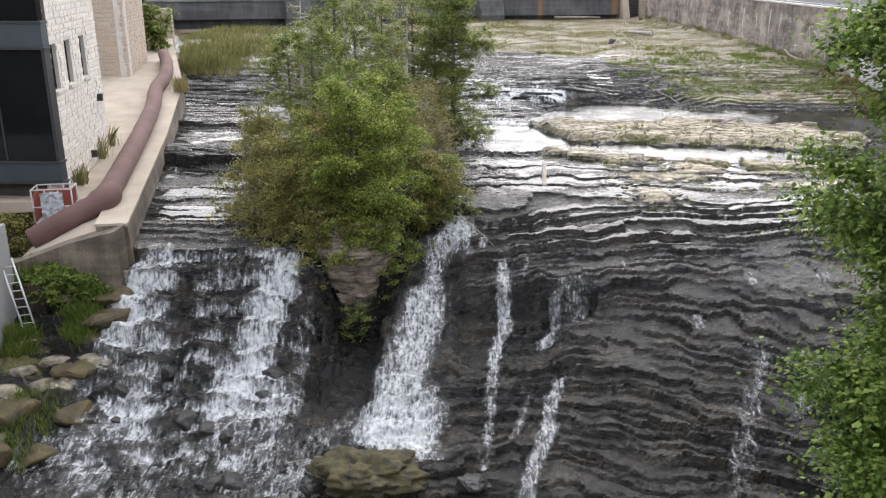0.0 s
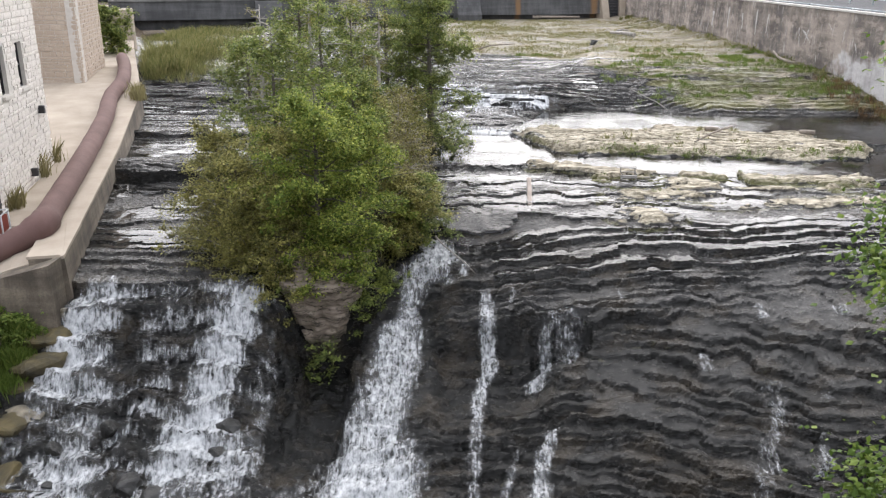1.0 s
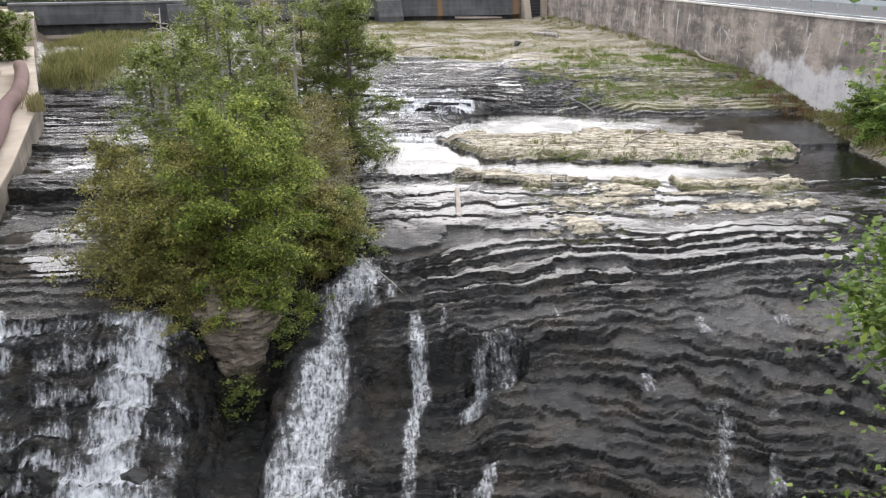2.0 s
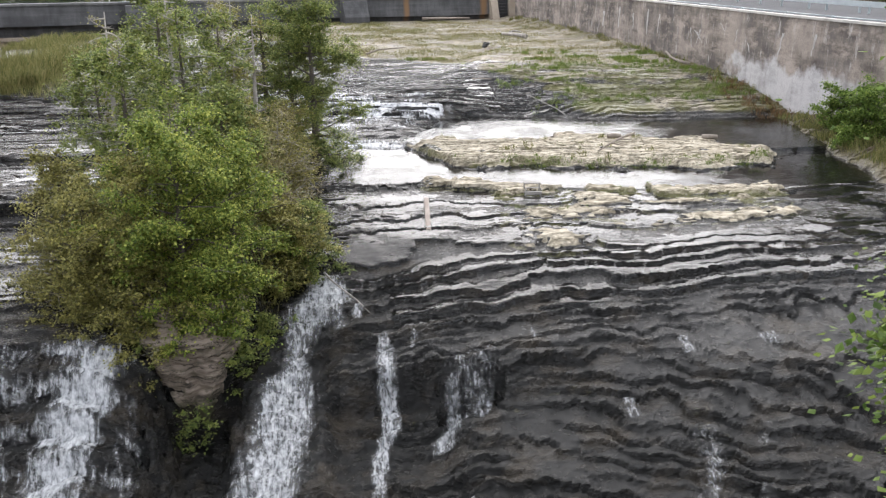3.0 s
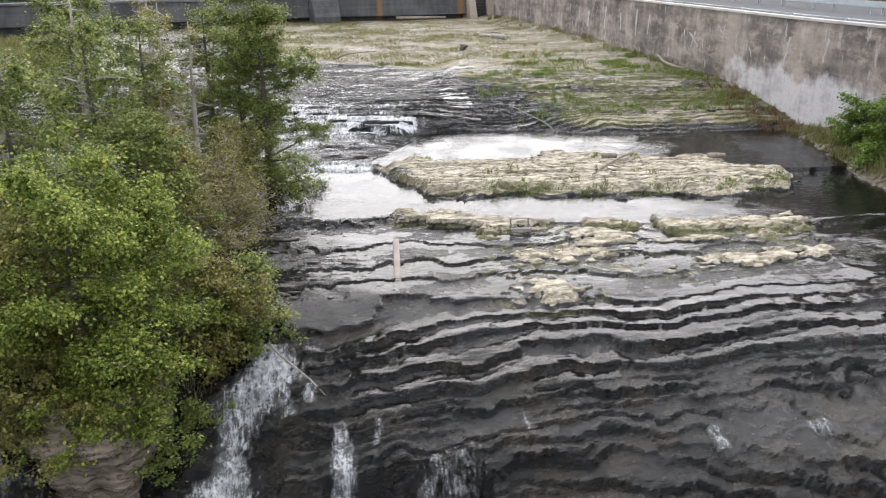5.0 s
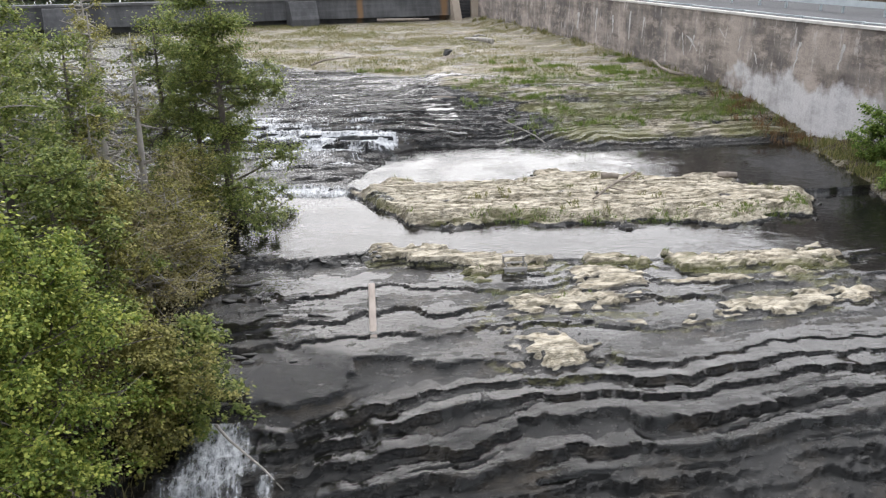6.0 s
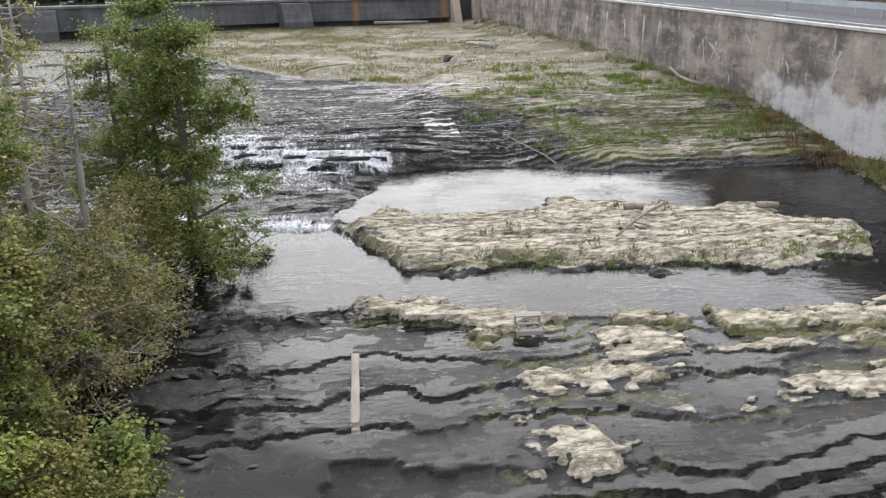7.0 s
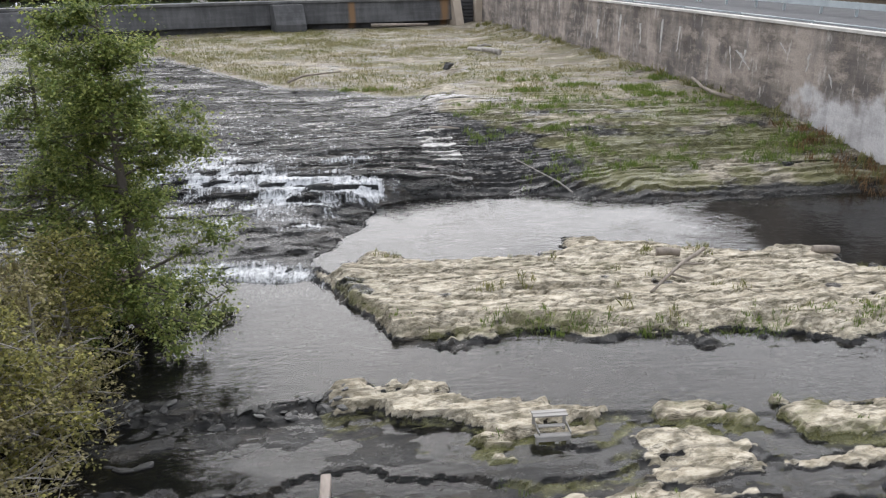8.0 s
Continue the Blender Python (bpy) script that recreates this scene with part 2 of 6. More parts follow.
def leaf_material(name, dark, mid, light):
    m, nt, out = nodes_of(name)
    geo = nt.nodes.new("ShaderNodeNewGeometry")
    r = geo.outputs["Random Per Island"]
    patch = noise_tex(nt, 1.1, 3, 0.6)
    v = maths(nt, "ADD", maths(nt, "MULTIPLY", r, 0.55), maths(nt, "MULTIPLY", patch, 0.5))
    c = ramp(nt, v, (0.2, dark), (0.52, mid), (0.85, light))
    p = nt.nodes.new("ShaderNodeBsdfPrincipled")
    p.inputs["Roughness"].default_value = 0.55
    p.inputs["Specular IOR Level"].default_value = 0.2
    nt.links.new(c, p.inputs["Base Color"])
    tr = nt.nodes.new("ShaderNodeBsdfTranslucent")
    nt.links.new(c, tr.inputs["Color"])
    mix = node(nt, "ShaderNodeMixShader", Fac=0.38)
    nt.links.new(p.outputs[0], mix.inputs[1])
    nt.links.new(tr.outputs[0], mix.inputs[2])
    nt.links.new(mix.outputs[0], out.inputs["Surface"])
    return m


ROCK = rock_material()
POOL = water_material("pool_water", (0.34, 0.34, 0.33), 0.2, 4.5, 0.06, (0.6, 1.6, 1))
RUN = water_material("running_water", (0.15, 0.158, 0.165), 1.8, 2.6, 0.12, (0.6, 1.3, 1), 0.34)
FOAM = foam_material()
CEDAR = leaf_material("cedar_leaf", (0.045, 0.072, 0.02), (0.15, 0.195, 0.05), (0.37, 0.39, 0.115))
BROAD = leaf_material("broad_leaf", (0.05, 0.088, 0.016), (0.17, 0.23, 0.044), (0.48, 0.49, 0.115))
FRESH = leaf_material("fresh_leaf", (0.035, 0.07, 0.012), (0.11, 0.18, 0.032), (0.27, 0.34, 0.08))
OLIVE = leaf_material("olive_leaf", (0.07, 0.075, 0.024), (0.21, 0.202, 0.062), (0.46, 0.42, 0.14))
THICKET = leaf_material("thicket_leaf", (0.12, 0.105, 0.05), (0.26, 0.23, 0.11), (0.44, 0.39, 0.2))
WEED = leaf_material("weed_leaf", (0.07, 0.085, 0.025), (0.17, 0.175, 0.06), (0.32, 0.28, 0.13))
BARK = plain("bark", (0.06, 0.05, 0.042), (0.15, 0.13, 0.11), 6, 0.9, 0.7, 60, stretch=(1, 1, 0.2))
DEADWOOD = plain("dead_wood", (0.22, 0.2, 0.175), (0.46, 0.43, 0.39), 5, 0.85, 0.5, 50, stretch=(1, 1, 0.3))
DRIFT = plain("driftwood", (0.15, 0.125, 0.1), (0.34, 0.29, 0.24), 4, 0.85, 0.5, 50, stretch=(1, 0.2, 1))


# ---------------------------------------------------------------- the river bed
def blocks(x, y):
    """Row of the big blocks in the left cascade, counted downstream to upstream; ragged lower down."""
    rag = 0.25 + 0.75 * step(29, 26, y)
    return (y + rag * (0.5 * vnoise(x / 0.9, y / 2, 50) + 0.5 * vnoise(x / 2.6, y / 4, 51))) / 0.95


def bed(x, y):
    """Rock height, water height and surface masks of the stepped limestone river bed."""
    # long profiles: the open bed, the cascades above the gravel bar, the narrow channel beside the wall
    open_bed = lambda v: np.interp(v, [0, 10, 18, 20, 24, 28, 30.6, 34.5, 36.7, 40, 42, 45, 46.5, 58, 60.5, 62, 66, 70, 74, 92, 125],
                                   [-6.6, -6.2, -5.7, -5.3, -4.1, -2.75, -1.58, -0.55, -0.2, -0.02, 0.06, 0.0, -0.12, -0.05, 0.3, 0.85, 1.45, 1.9, 2.1, 2.15, 2.4])
    upper = lambda v: np.interp(v, [50, 53, 53.3, 53.9, 54.2, 55.5, 55.7, 57.4, 57.6, 59.2, 59.4, 61.3, 61.55, 62.2, 62.45, 63.1, 63.35, 64.6, 64.8, 66.3, 66.5, 69, 74, 92, 125],
                                [-0.12, -0.06, 0.1, 0.14, 0.27, 0.29, 0.36, 0.37, 0.44, 0.46, 0.53, 0.55, 0.78, 0.8, 1.0, 1.02, 1.18, 1.2, 1.27, 1.3, 1.37, 1.55, 1.65, 1.7, 2.1])
    narrow = lambda v: np.interp(v, [0, 18, 23, 26, 28, 30, 31.6, 32, 37, 44, 60, 68, 76, 125],
                                 [-6.8, -6.2, -5.6, -5.0, -4.0, -2.7, -1.3, -1.05, -0.9, -0.5, 0.0, 0.9, 1.6, 2.1])
    joint = lattice(np.floor(x / 0.75 + 0.4 * vnoise(x, y / 2, 14)), np.floor(y / 1.7), 15) + 0.6 * lattice(np.floor(x / 0.31 + 0.3 * vnoise(x * 2, y, 16)), np.floor(y / 0.9), 17)
    warp = 0.6 * vnoise(x / 8, y / 7, 3) + 0.27 * vnoise(x / 2.3, y / 3.2, 4) + 0.15 * vnoise(x / 0.8, y / 1.6, 5) + 0.06 * vnoise(x / 0.25, y / 0.8, 6) + 0.03 * joint
    wet_edge = np.interp(y, [60, 64, 67, 70, 73, 76], [15.5, 15.3, 14.6, 12.4, 11.2, 13.5]) + 0.9 * vnoise(x / 2, y / 1.1, 19)
    warp = warp * (1 - 0.35 * (1 - step(-6.5, -3.5, x)))
    warp = warp + 0.36 * np.clip(x - 4, 0, 12) * step(32.5, 26, y)
    shift = np.interp(x, [-2, 0, 2.3, 5, 8, 11.3, 16], [3.6, 3.2, 2.7, 1.2, 0, -0.5, -1.5]) * (1 - step(35, 41, y))
    left = 1 - step(-6.5, -3.5, x)
    rim_x = np.interp(y, [59.0, 61.5], [4.0, 8.2]) + 0.8 * vnoise(x / 1.5, y / 0.9, 26)
    up = step(50, 52, y) * (1 - step(rim_x, rim_x + np.interp(y, [59.0, 61.5], [2.6, 3.3]), x - 0.3 * np.maximum(y - 70, 0)))

    # gravel bar and ledge that dam the pools
    front = np.interp(x, [4, 5, 6.6, 7.6, 11, 14, 18.3, 22, 23.6, 25], [53.5, 51.8, 47.8, 47.2, 47.0, 46.5, 45.9, 46.4, 48.6, 51]) + 0.5 * vnoise(x / 1.3, y / 1.3, 8) + 0.15 * vnoise(x / 0.35, y / 0.35, 9)
    back = np.interp(x, [4, 5.8, 9.7, 13.3, 19, 22.5, 24, 25], [53, 53.8, 53.6, 54.8, 53.1, 51.5, 49.5, 48]) + 0.9 * vnoise(x / 1.7, y / 1.2, 10)
    bar = np.clip(np.minimum((y - front) / 0.3, (back - y) / 1.6), 0, 1)
    bar_top = np.clip(np.minimum(y - front, (back - y) * 0.6) / 2.5, 0, 1)
    ridge_y = np.interp(x, [-2, 2, 4.6, 5.5, 8, 11, 14.5, 18, 24], [45.4, 44.6, 44.7, 44.5, 43.4, 43.0, 42.2, 41.9, 42.4]) + 0.25 * vnoise(x / 1.2, y, 11)
    ridge_w = np.interp(x, [-2, 4.7, 5.2, 7, 10.5, 12, 24], [0.6, 0.6, 0.8, 0.85, 0.45, 0.4, 0.95])
    ridge = 1 - step(0.55, 1.0, np.abs(y - ridge_y) / ridge_w + 0.25 * vnoise(x / 0.7, y / 0.5, 12))
    ridge = np.where(y < ridge_y, 1 - step(0.8, 1.0, (ridge_y - y) / ridge_w + 0.3 * vnoise(x / 0.5, y / 0.6, 13)), ridge)

    # thin beds that dip upstream, each ending in a dark step
    jag = 0.13 * vnoise(x / 0.5, y / 1.3, 7) + 0.06 * vnoise(x / 0.17, y / 0.6, 21) + (0.035 + 0.02 * step(36, 33, y)) * joint + 0.17 * vnoise(x / 1.3, y / 2.5, 24)

    # the slabs are longer on the flat below the ledge
    pace = np.interp(y, [-300, 36.5, 38, 42.5, 44, 60, 61, 74, 75, 800], [-300, 36.5, 37.75, 40.85, 42.1, 58.1, 59.31, 80.1, 81.3, 806.3])
    span = np.interp(y, [36.5, 38, 42.5, 44, 60, 61, 74, 75], [1.0, 1.45, 1.45, 1.0, 1.0, 0.63, 0.63, 1.0])
    warp = warp * (1 - 0.5 * step(60, 61, y) * step(75, 73, y))

    def beds(spacing, seed):
        ph = (pace + warp * (0.6 + 0.4 * spacing) + (jag if spacing > 0.9 else 0.4 * jag) + 0.25 * vnoise(x / 3, y / 3, seed) + (0.5 if spacing > 0.9 else 0.2) * vnoise(x / 14, y / (1.9 * spacing), seed + 3)) / spacing
        f = ph - np.floor(ph)
        power = 0.58 + 0.9 * vnoise(x / np.where(spacing > 0.9, 3.2, 1.6) + 5 * np.floor(ph), np.floor(ph) * 3.7, seed + 1)
        return f, np.clip(power, 0.05, 1)

    reach = (2.3 * step(13.0, 18.5, x) + 0.12 * vnoise(x / 1.6, y / 3, 22)) * step(54, 57, y) * step(76, 66, y) * (x > 8)

    def profile(v):
        s = open_bed(v - shift + reach)
        s = s * (1 - up) + upper(v + 0.22 * x + 0.4 * vnoise(x / 1.6, y / 3, 18)) * up
        return s * (1 - left) + narrow(v) * left

    flat = step(32.5, 35, y) * (y < ridge_y)
    f1, p1 = beds(1.0, 20)
    f2, p2 = beds(0.47, 30)
    f3, p3 = beds(0.24, 34)
    steep = step(37.5, 33, y) * (1 - left)
    tilt = 0.075 - 0.022 * flat * (1 - steep) + 0.005 * steep + 0.06 * up * step(68, 65, y) + 0.08 * left
    tilt = tilt * (1 - 0.2 * bar) * (1 - 0.3 * step(64, 72, y))
    calm = ((y > ridge_y) & (y < 60)).astype(float) * (1 - bar)
    tilt = tilt * (1 - 0.6 * calm)
    saw1 = tilt * p1 * (np.clip(f1 / 0.05, 0, 1) - f1 - 0.15)
    saw2 = (0.45 + 0.45 * steep) * (1 - 0.3 * flat * (1 - steep)) * tilt * p2 * (np.clip(f2 / 0.1, 0, 1) - f2 - 0.2)
    # the steps hold the drop on the steep part
    saw2 = saw2 + (0.25 - 0.15 * steep) * (1 - 0.6 * flat) * tilt * p3 * (np.clip(f3 / 0.2, 0, 1) - f3 - 0.25)
    layered = step(60.3, 61.5, y + reach) * step(75, 71, y) * step(8.5, 11.5, x)
    saw2 = saw2 * (1 + 1.2 * layered) * step(92, 82, y)
    saw1 = saw1 * (0.25 + 0.75 * step(86, 73, y))
    y1 = y - span * (f1 - 0.5) * (0.25 + 0.22 * steep + 0.6 * step(36.0, 38.5, y) * flat) * np.clip(p1 * 1.3, 0.35 * flat, 1) - layered * (f2 - 0.5) * 0.3 * 0.8 - steep * (f2 - 0.5) * 0.47 * 0.65 * p2
    base = profile(y1)
    # water-worn swells on the treads
    swell = fbm(x / 1.3, y / 0.42, 40, 2) + 0.4 * vnoise(x / 0.5, y / 0.2, 43)
    r = base + saw1 + saw2 + (0.026 + 0.03 * steep) * (1 - 0.35 * flat * (1 - steep)) * swell * (1 - 0.8 * step(60, 62, y)) + 0.008 * vnoise(x / 0.17, y / 0.17, 44) + 0.03 * steep * fbm(x / 0.42, y / 0.24, 46, 2)

    # crevices under the ledges
    slot1 = step(0.92, 0.96, f1) * np.clip(p1 * 1.6 - 0.3, 0, 1)
    slot2 = step(0.76, 0.9, f2) * np.clip(p2 * 1.6 - 0.3, 0, 1)
    crev = (0.055 + 0.01 * steep) * slot1 * (1 - calm) + (0.11 * layered + 0.045 * steep + 0.02 * flat * (1 - steep)) * slot2
    crev = crev * (1 - up) * (1 - left) * (y < 86)
    r = r - crev

    # big blocks in the cascade beside the wall
    ph = blocks(x, y) + 0.12 * joint / 0.95
    cell = np.floor(ph)
    fb = ph - cell
    casc = left * step(33, 31.5, y) * step(19, 24, y)
    yb = y - (fb - step(0.0, 0.14, fb)) * 0.95
    r = r * (1 - casc) + casc * (narrow(yb) + 0.26 * fbm(x / 0.9, y / 0.7, 52) * step(31.2, 28, y) + 0.08 * joint * step(31, 28, y) + 0.06 * fbm(x / 0.3, y / 0.3, 54))

    # scarp and pothole on the steep part
    sx = step(4.6, 3.6, x) * step(0.2, 0.9, x)
    r = r - sx * 0.75 * step(30.9 + 0.35 * warp + 0.1 * joint, 30.65 + 0.35 * warp + 0.1 * joint, y) * step(25, 29.5, y) + sx * 0.25 * step(30.6, 31.2, y) * step(33, 31.5, y)
    r = r + 0.09 * fbm(x / 0.45, y / 0.35, 56) * step(33, 31, y) * (1 - left) * step(7, 4, x)
    hole = np.hypot((x - 4.75) / 1.1, (y - 29.9) / 0.95)
    r = r - 1.05 * step(1.0, 0.72, hole + 0.16 * vnoise(x * 2, y * 2, 60) + 0.06 * joint) * step(28.4, 29.6, y + 0.2 * vnoise(x, y, 61))
    gully = np.exp(-((x - (-1.0 + 0.16 * (y - 28))) / 1.1) ** 2) * step(35, 33, y) * step(22, 25, y)
    r = r - 0.35 * gully

    # ledges, bar, pools
    def slabs(s, base, count, high, back_off, seed):
        """Thin broken slabs stacked back from an edge; s: metres inside the edge."""
        z = base
        for k in range(count):
            z = z + high * step(-0.05, 0.05, s - back_off * k + 0.45 * fbm(x / 0.9 + 7 * k, y / 0.5, seed + 5 * k) + 0.16 * vnoise(x / 0.25 + 3 * k, y / 0.2, seed + 2) + 0.1 * joint)
        return z

    inside = 1.25 * ridge_w - np.abs(y - ridge_y) + 0.4 * vnoise(x / 1.4, y / 1.2, 305) + 0.55 * fbm(x / 0.8, y / 0.35, 306) - 0.9 * step(0.45, 0.0, np.abs(x - 11.5)) - 0.9 * step(0.5, 0.1, np.abs(x - 14.2)) - 0.6 * step(0.3, 0.0, np.abs(x - 17.5)) - 3 * step(20.0, 21.5, x)
    high = np.interp(x, [-2, 4.6, 4.9, 10.5, 11.5, 24], [0.03, 0.03, 0.06, 0.055, 0.048, 0.052])
    r = np.maximum(r, np.where(inside > -0.6, slabs(inside - 0.12, 0.02 + 0.4 * saw2, 3, 1.7 * high, 0.07, 300) + 0.05 * np.round(2.5 * fbm(x / 0.6, y / 0.3, 62)) / 2 - 0.07 * slot2, -9))
    spots = np.maximum(1.1 - np.hypot((x - 12.1) / 1.6, (y - 40.9) / 0.75), 0.8 * fbm(x / 2.4, y / 0.7, 330) + 0.24) - 2 * (1 - step(35.5, 38.5, y) * step(43.2, 42.6, y) * step(5.5, 8.5, x) * step(21.0, 19.5, x))
    spots = np.maximum(spots, 1.2 - np.hypot((x - 9.0) / 1.5, (y - 37.0) / 1.25))
    r = np.maximum(r, np.where(spots > -0.3, base - 0.06 + slabs(spots * 0.8 - 0.12, 0, 3, 0.075, 0.16, 340) + 0.02 * fbm(x / 0.3, y / 0.3, 345), -9))
    rim = np.minimum((y - front) * 1.0, (back - y) * 0.75)
    barz = slabs(rim - 0.05, 0.08, 4, 0.105, 0.22, 360) + 0.4 * saw1 + 0.25 * saw2 + 0.04 * fbm(x / 0.9, y / 0.7, 64) + 0.06 * np.round(2.5 * fbm(x / 1.8, y / 0.7, 68)) / 1.25 - 1.6 * slot1 * 0.07 - 0.12 * step(0.86, 0.95, f2) * np.clip(p2 * 1.6 - 0.4, 0, 1) * bar
    r = np.where(rim > -0.5, np.maximum(r, barz), r)
    tan = step(0.1, 0.3, spots)

    # dark gully in front of the islet's prow
    dip = step(1.5, 0.6, np.abs(x + 3.45 - 0.05 * (y - 28) + 0.2 * vnoise(x, y, 66) + 0.25 * vnoise(x * 2.2, y * 2.2, 65) + 0.2 * joint)) * step(33, 32, y) * step(22, 26, y)
    r = r * (1 - dip) + np.minimum(r, -4.75 - 0.12 * (31 - y) + 0.3 * fbm(x / 0.7, y / 0.6, 67)) * dip + 0.2 * dip * (1 - dip) * np.round(4 * fbm(x / 0.9, y / 0.5, 69))

    # islet, banks
    cx = np.interp(y, [31, 34, 40, 48, 55, 58], [-3.6, -4.2, -4.8, -4.3, -2.6, -2.0])
    half = np.interp(y, [31.6, 32.2, 33, 38, 46, 52, 55.5, 57], [0.0, 1.2, 2.2, 3.0, 2.9, 3.3, 1.8, 0.0])
    edge = half - np.abs(x - cx) + 0.5 * fbm(x / 1.5, y / 1.5, 70)
    islet = step(-0.15, 0.35, edge) * (half > 0.01)
    isle_z = 0.35 + 0.75 * step(0, 2.2, edge) + 0.25 * fbm(x / 1.2, y / 1.2, 72) + 0.15 * np.round(3 * vnoise(x / 1.6, y / 1.6, 74)) / 3
    r = np.where(islet > 0, r * (1 - islet) + np.maximum(isle_z, r) * islet, r)
    near_right = step(0, 2.5, x - (11.4 + 0.9 * np.maximum(y - 19, 0) - 0.6 * np.maximum(19 - y, 0)) + 0.6 * vnoise(x / 2, y / 2, 76)) * step(30, 26, y)
    r = r + near_right * 2.4
    shore = np.interp(y, [40, 44, 47.8, 52, 53.7, 58.5, 60], [24.6, 25.9, 26.3, 27.0, 27.5, 28.2, 29]) + 0.5 * fbm(x / 1.1, y / 1.1, 77)
    foot = step(0.0, 2.6, x - shore) * step(37, 42, y) * step(61, 58, y)
    verge = step(-0.2, 0.25, x - shore) * step(37, 42, y) * step(61, 58, y)
    r = np.maximum(r, verge * 0.3 + foot * 0.6 + 0.1 * np.round(2 * fbm(x / 0.9, y / 0.6, 81)) * verge - 9 * (verge < 0.02))
    left_bank = step(-11.7, -12.6, x + 0.25 * (30 - y) * (y < 30) * 0.9 + 0.35 * fbm(x / 1.2, y / 1.2, 78)) * step(31.8, 31.3, y)
    bank_z = np.interp(y, [14, 22, 26, 30, 31.5], [-5.6, -4.9, -4.4, -3.3, -2.9]) + 0.35 * fbm(x / 1.4, y / 1.2, 79) + 0.2 * np.round(2 * vnoise(x / 1.1, y / 0.9, 80)) / 2
    r = r * (1 - left_bank) + np.maximum(bank_z, r) * left_bank
    r = r + 0.4 * step(3.0, 0.2, np.interp(y, [57, 75, 90, 101, 131], [29.6, 28.9, 28.2, 27.4, 25.9]) - x) * step(76, 92, y) * (y < 133)
    # land beyond the walls
    r = np.where(x < -31, np.minimum(r, 1.0), r)

    # standing and running water
    lip = y - span * f1 * 0.85
    film = profile(lip + 0.42) + tilt * p1 * 0.8 - 0.02 + 0.022 * vnoise(x / 2.8, y / 1.1, 90)
    film = film - 0.01 * left - 0.03 * up + 0.022 * step(32, 34, y)
    film = np.where((slot1 > 0.3) & (y < ridge_y) & (y > 33), -9, film)
    film = film * (1 - step(32.6, 31.2, y)) + (-9) * step(32.6, 31.2, y)
    w = film
    pool = (y > ridge_y) & (y < np.interp(x, [2.5, 4.0, 6.8, 7.6], [53.0, 52.6, 58.5, 61.0]) + 0.5 * vnoise(x / 1.1, y / 1.1, 27)) & (x > -3)
    level = np.interp(y, [47, 53, 54], [0.13, 0.13, 0.34])
    level = np.where((x > 4.5) & (y > 0.5 * (front + back)), 0.34, np.where(x > 22, np.interp(y, [45, 50, 53], [0.13, 0.13, 0.34]), level))
    w = np.where(pool, level, w)
    line = np.interp(x, [-40, -6.6, 3.9, 13.9, 19, 40], [132, 101, 83, 75.5, 66, 60]) + 1.3 * vnoise(x / 3, y / 3, 92)
    high = (y > 66) & (x > -12)
    w = np.where(high & (y < line), profile(y) + 0.03 + 0.06 * vnoise(x / 2.6, y / 0.9, 94) + 0.035 * vnoise(x / 1.1, y / 0.45, 96) + 0.02 * vnoise(x / 0.4, y / 0.22, 97), w)
    w = np.where((y > line) & (y > 62), -9, w)
    w = np.where((x < -9) & (y > 72) & (vnoise(x / 4, y / 2.5, 95) < 0.15), -9, w)
    w = np.where((x > np.minimum(wet_edge, 11.5)) & (y > 61) & (y <= 75), -9, w)
    w = np.where(left * (y < 32.3), -9, w)
    w = np.where((x < 2.5) & (y < 34.8), -9, w)
    w = np.where((y > 132) | (x < -24) | (x > 33) | (y < 30.8), -9, w)
    w = np.where(islet > 0.3, -9, w)
    run = np.where(pool | ((left > 0.5) & (y > 32) & (y < 62)), 0, np.clip(up + left, 0, 1))

    # masks
    plateau = step(0, 1.5, y - line) * (y > 62) + step(-0.8, 0.8, x - wet_edge) * step(60.6, 61.8, y + reach) * (y <= 80)
    plateau = np.clip(plateau, 0, 1) * step(-16, -8, x)
    patch = fbm(x / 1.8, y / 0.9, 100)
    flats = step(37.5, 39.5, y) * step(45, 43.5, y) * step(6.0, 8.0, x)
    dry = np.clip(bar * 1.35 * step(-0.75, -0.3, patch) + step(-0.6, -0.2, inside) * step(0.13, 0.19, r) * (x > 4.75) * 1.15 + tan * step(-0.01, 0.04, r - base) * 1.0 + plateau * (0.56 + 0.16 * patch + 0.16 * fbm(x / 1.1, y / 0.8, 108) - 0.1 * layered), 0, 1)
    dry = dry * step(-0.02, 0.06, r - w - 0.03 * (plateau < 0.5))
    dry = np.maximum(dry, left_bank * step(0.0, 0.3, fbm(x / 1.1, y / 0.8, 104)))
    green = fbm(x / 2.6, y / 1.0, 106)
    moss = 0.4 * bar * step(0.1, 0.5, green) + 0.55 * bar * (1 - bar_top) * step(1.0, 0.0, (y - front) / 1.1) + (0.66 + 0.12 * layered) * plateau * step(-0.6, 0.4, green + 0.2 * layered + 0.3 * fbm(x / 0.8, y / 0.6, 109)) + 0.55 * step(-0.6, -0.2, inside) * step(0.2, 0.12, r) * (x > 4.5) + 0.5 * step(-0.25, 0.0, spots) * step(0.3, 0.1, spots) + 0.15 * flats * step(0.0, 0.4, green)
    moss = np.clip(moss + 0.7 * verge + 0.75 * left_bank * step(-0.1, 0.4, green) + 0.25 * step(33, 30, y) * step(0.3, 0.6, green) + 0.3 * step(2.2, 0.3, y - ridge_y) * (y > ridge_y) * (x > 5) * step(0.1, 0.5, green) + 0.55 * step(-8, -16, x) * step(66, 72, y), 0, 1)
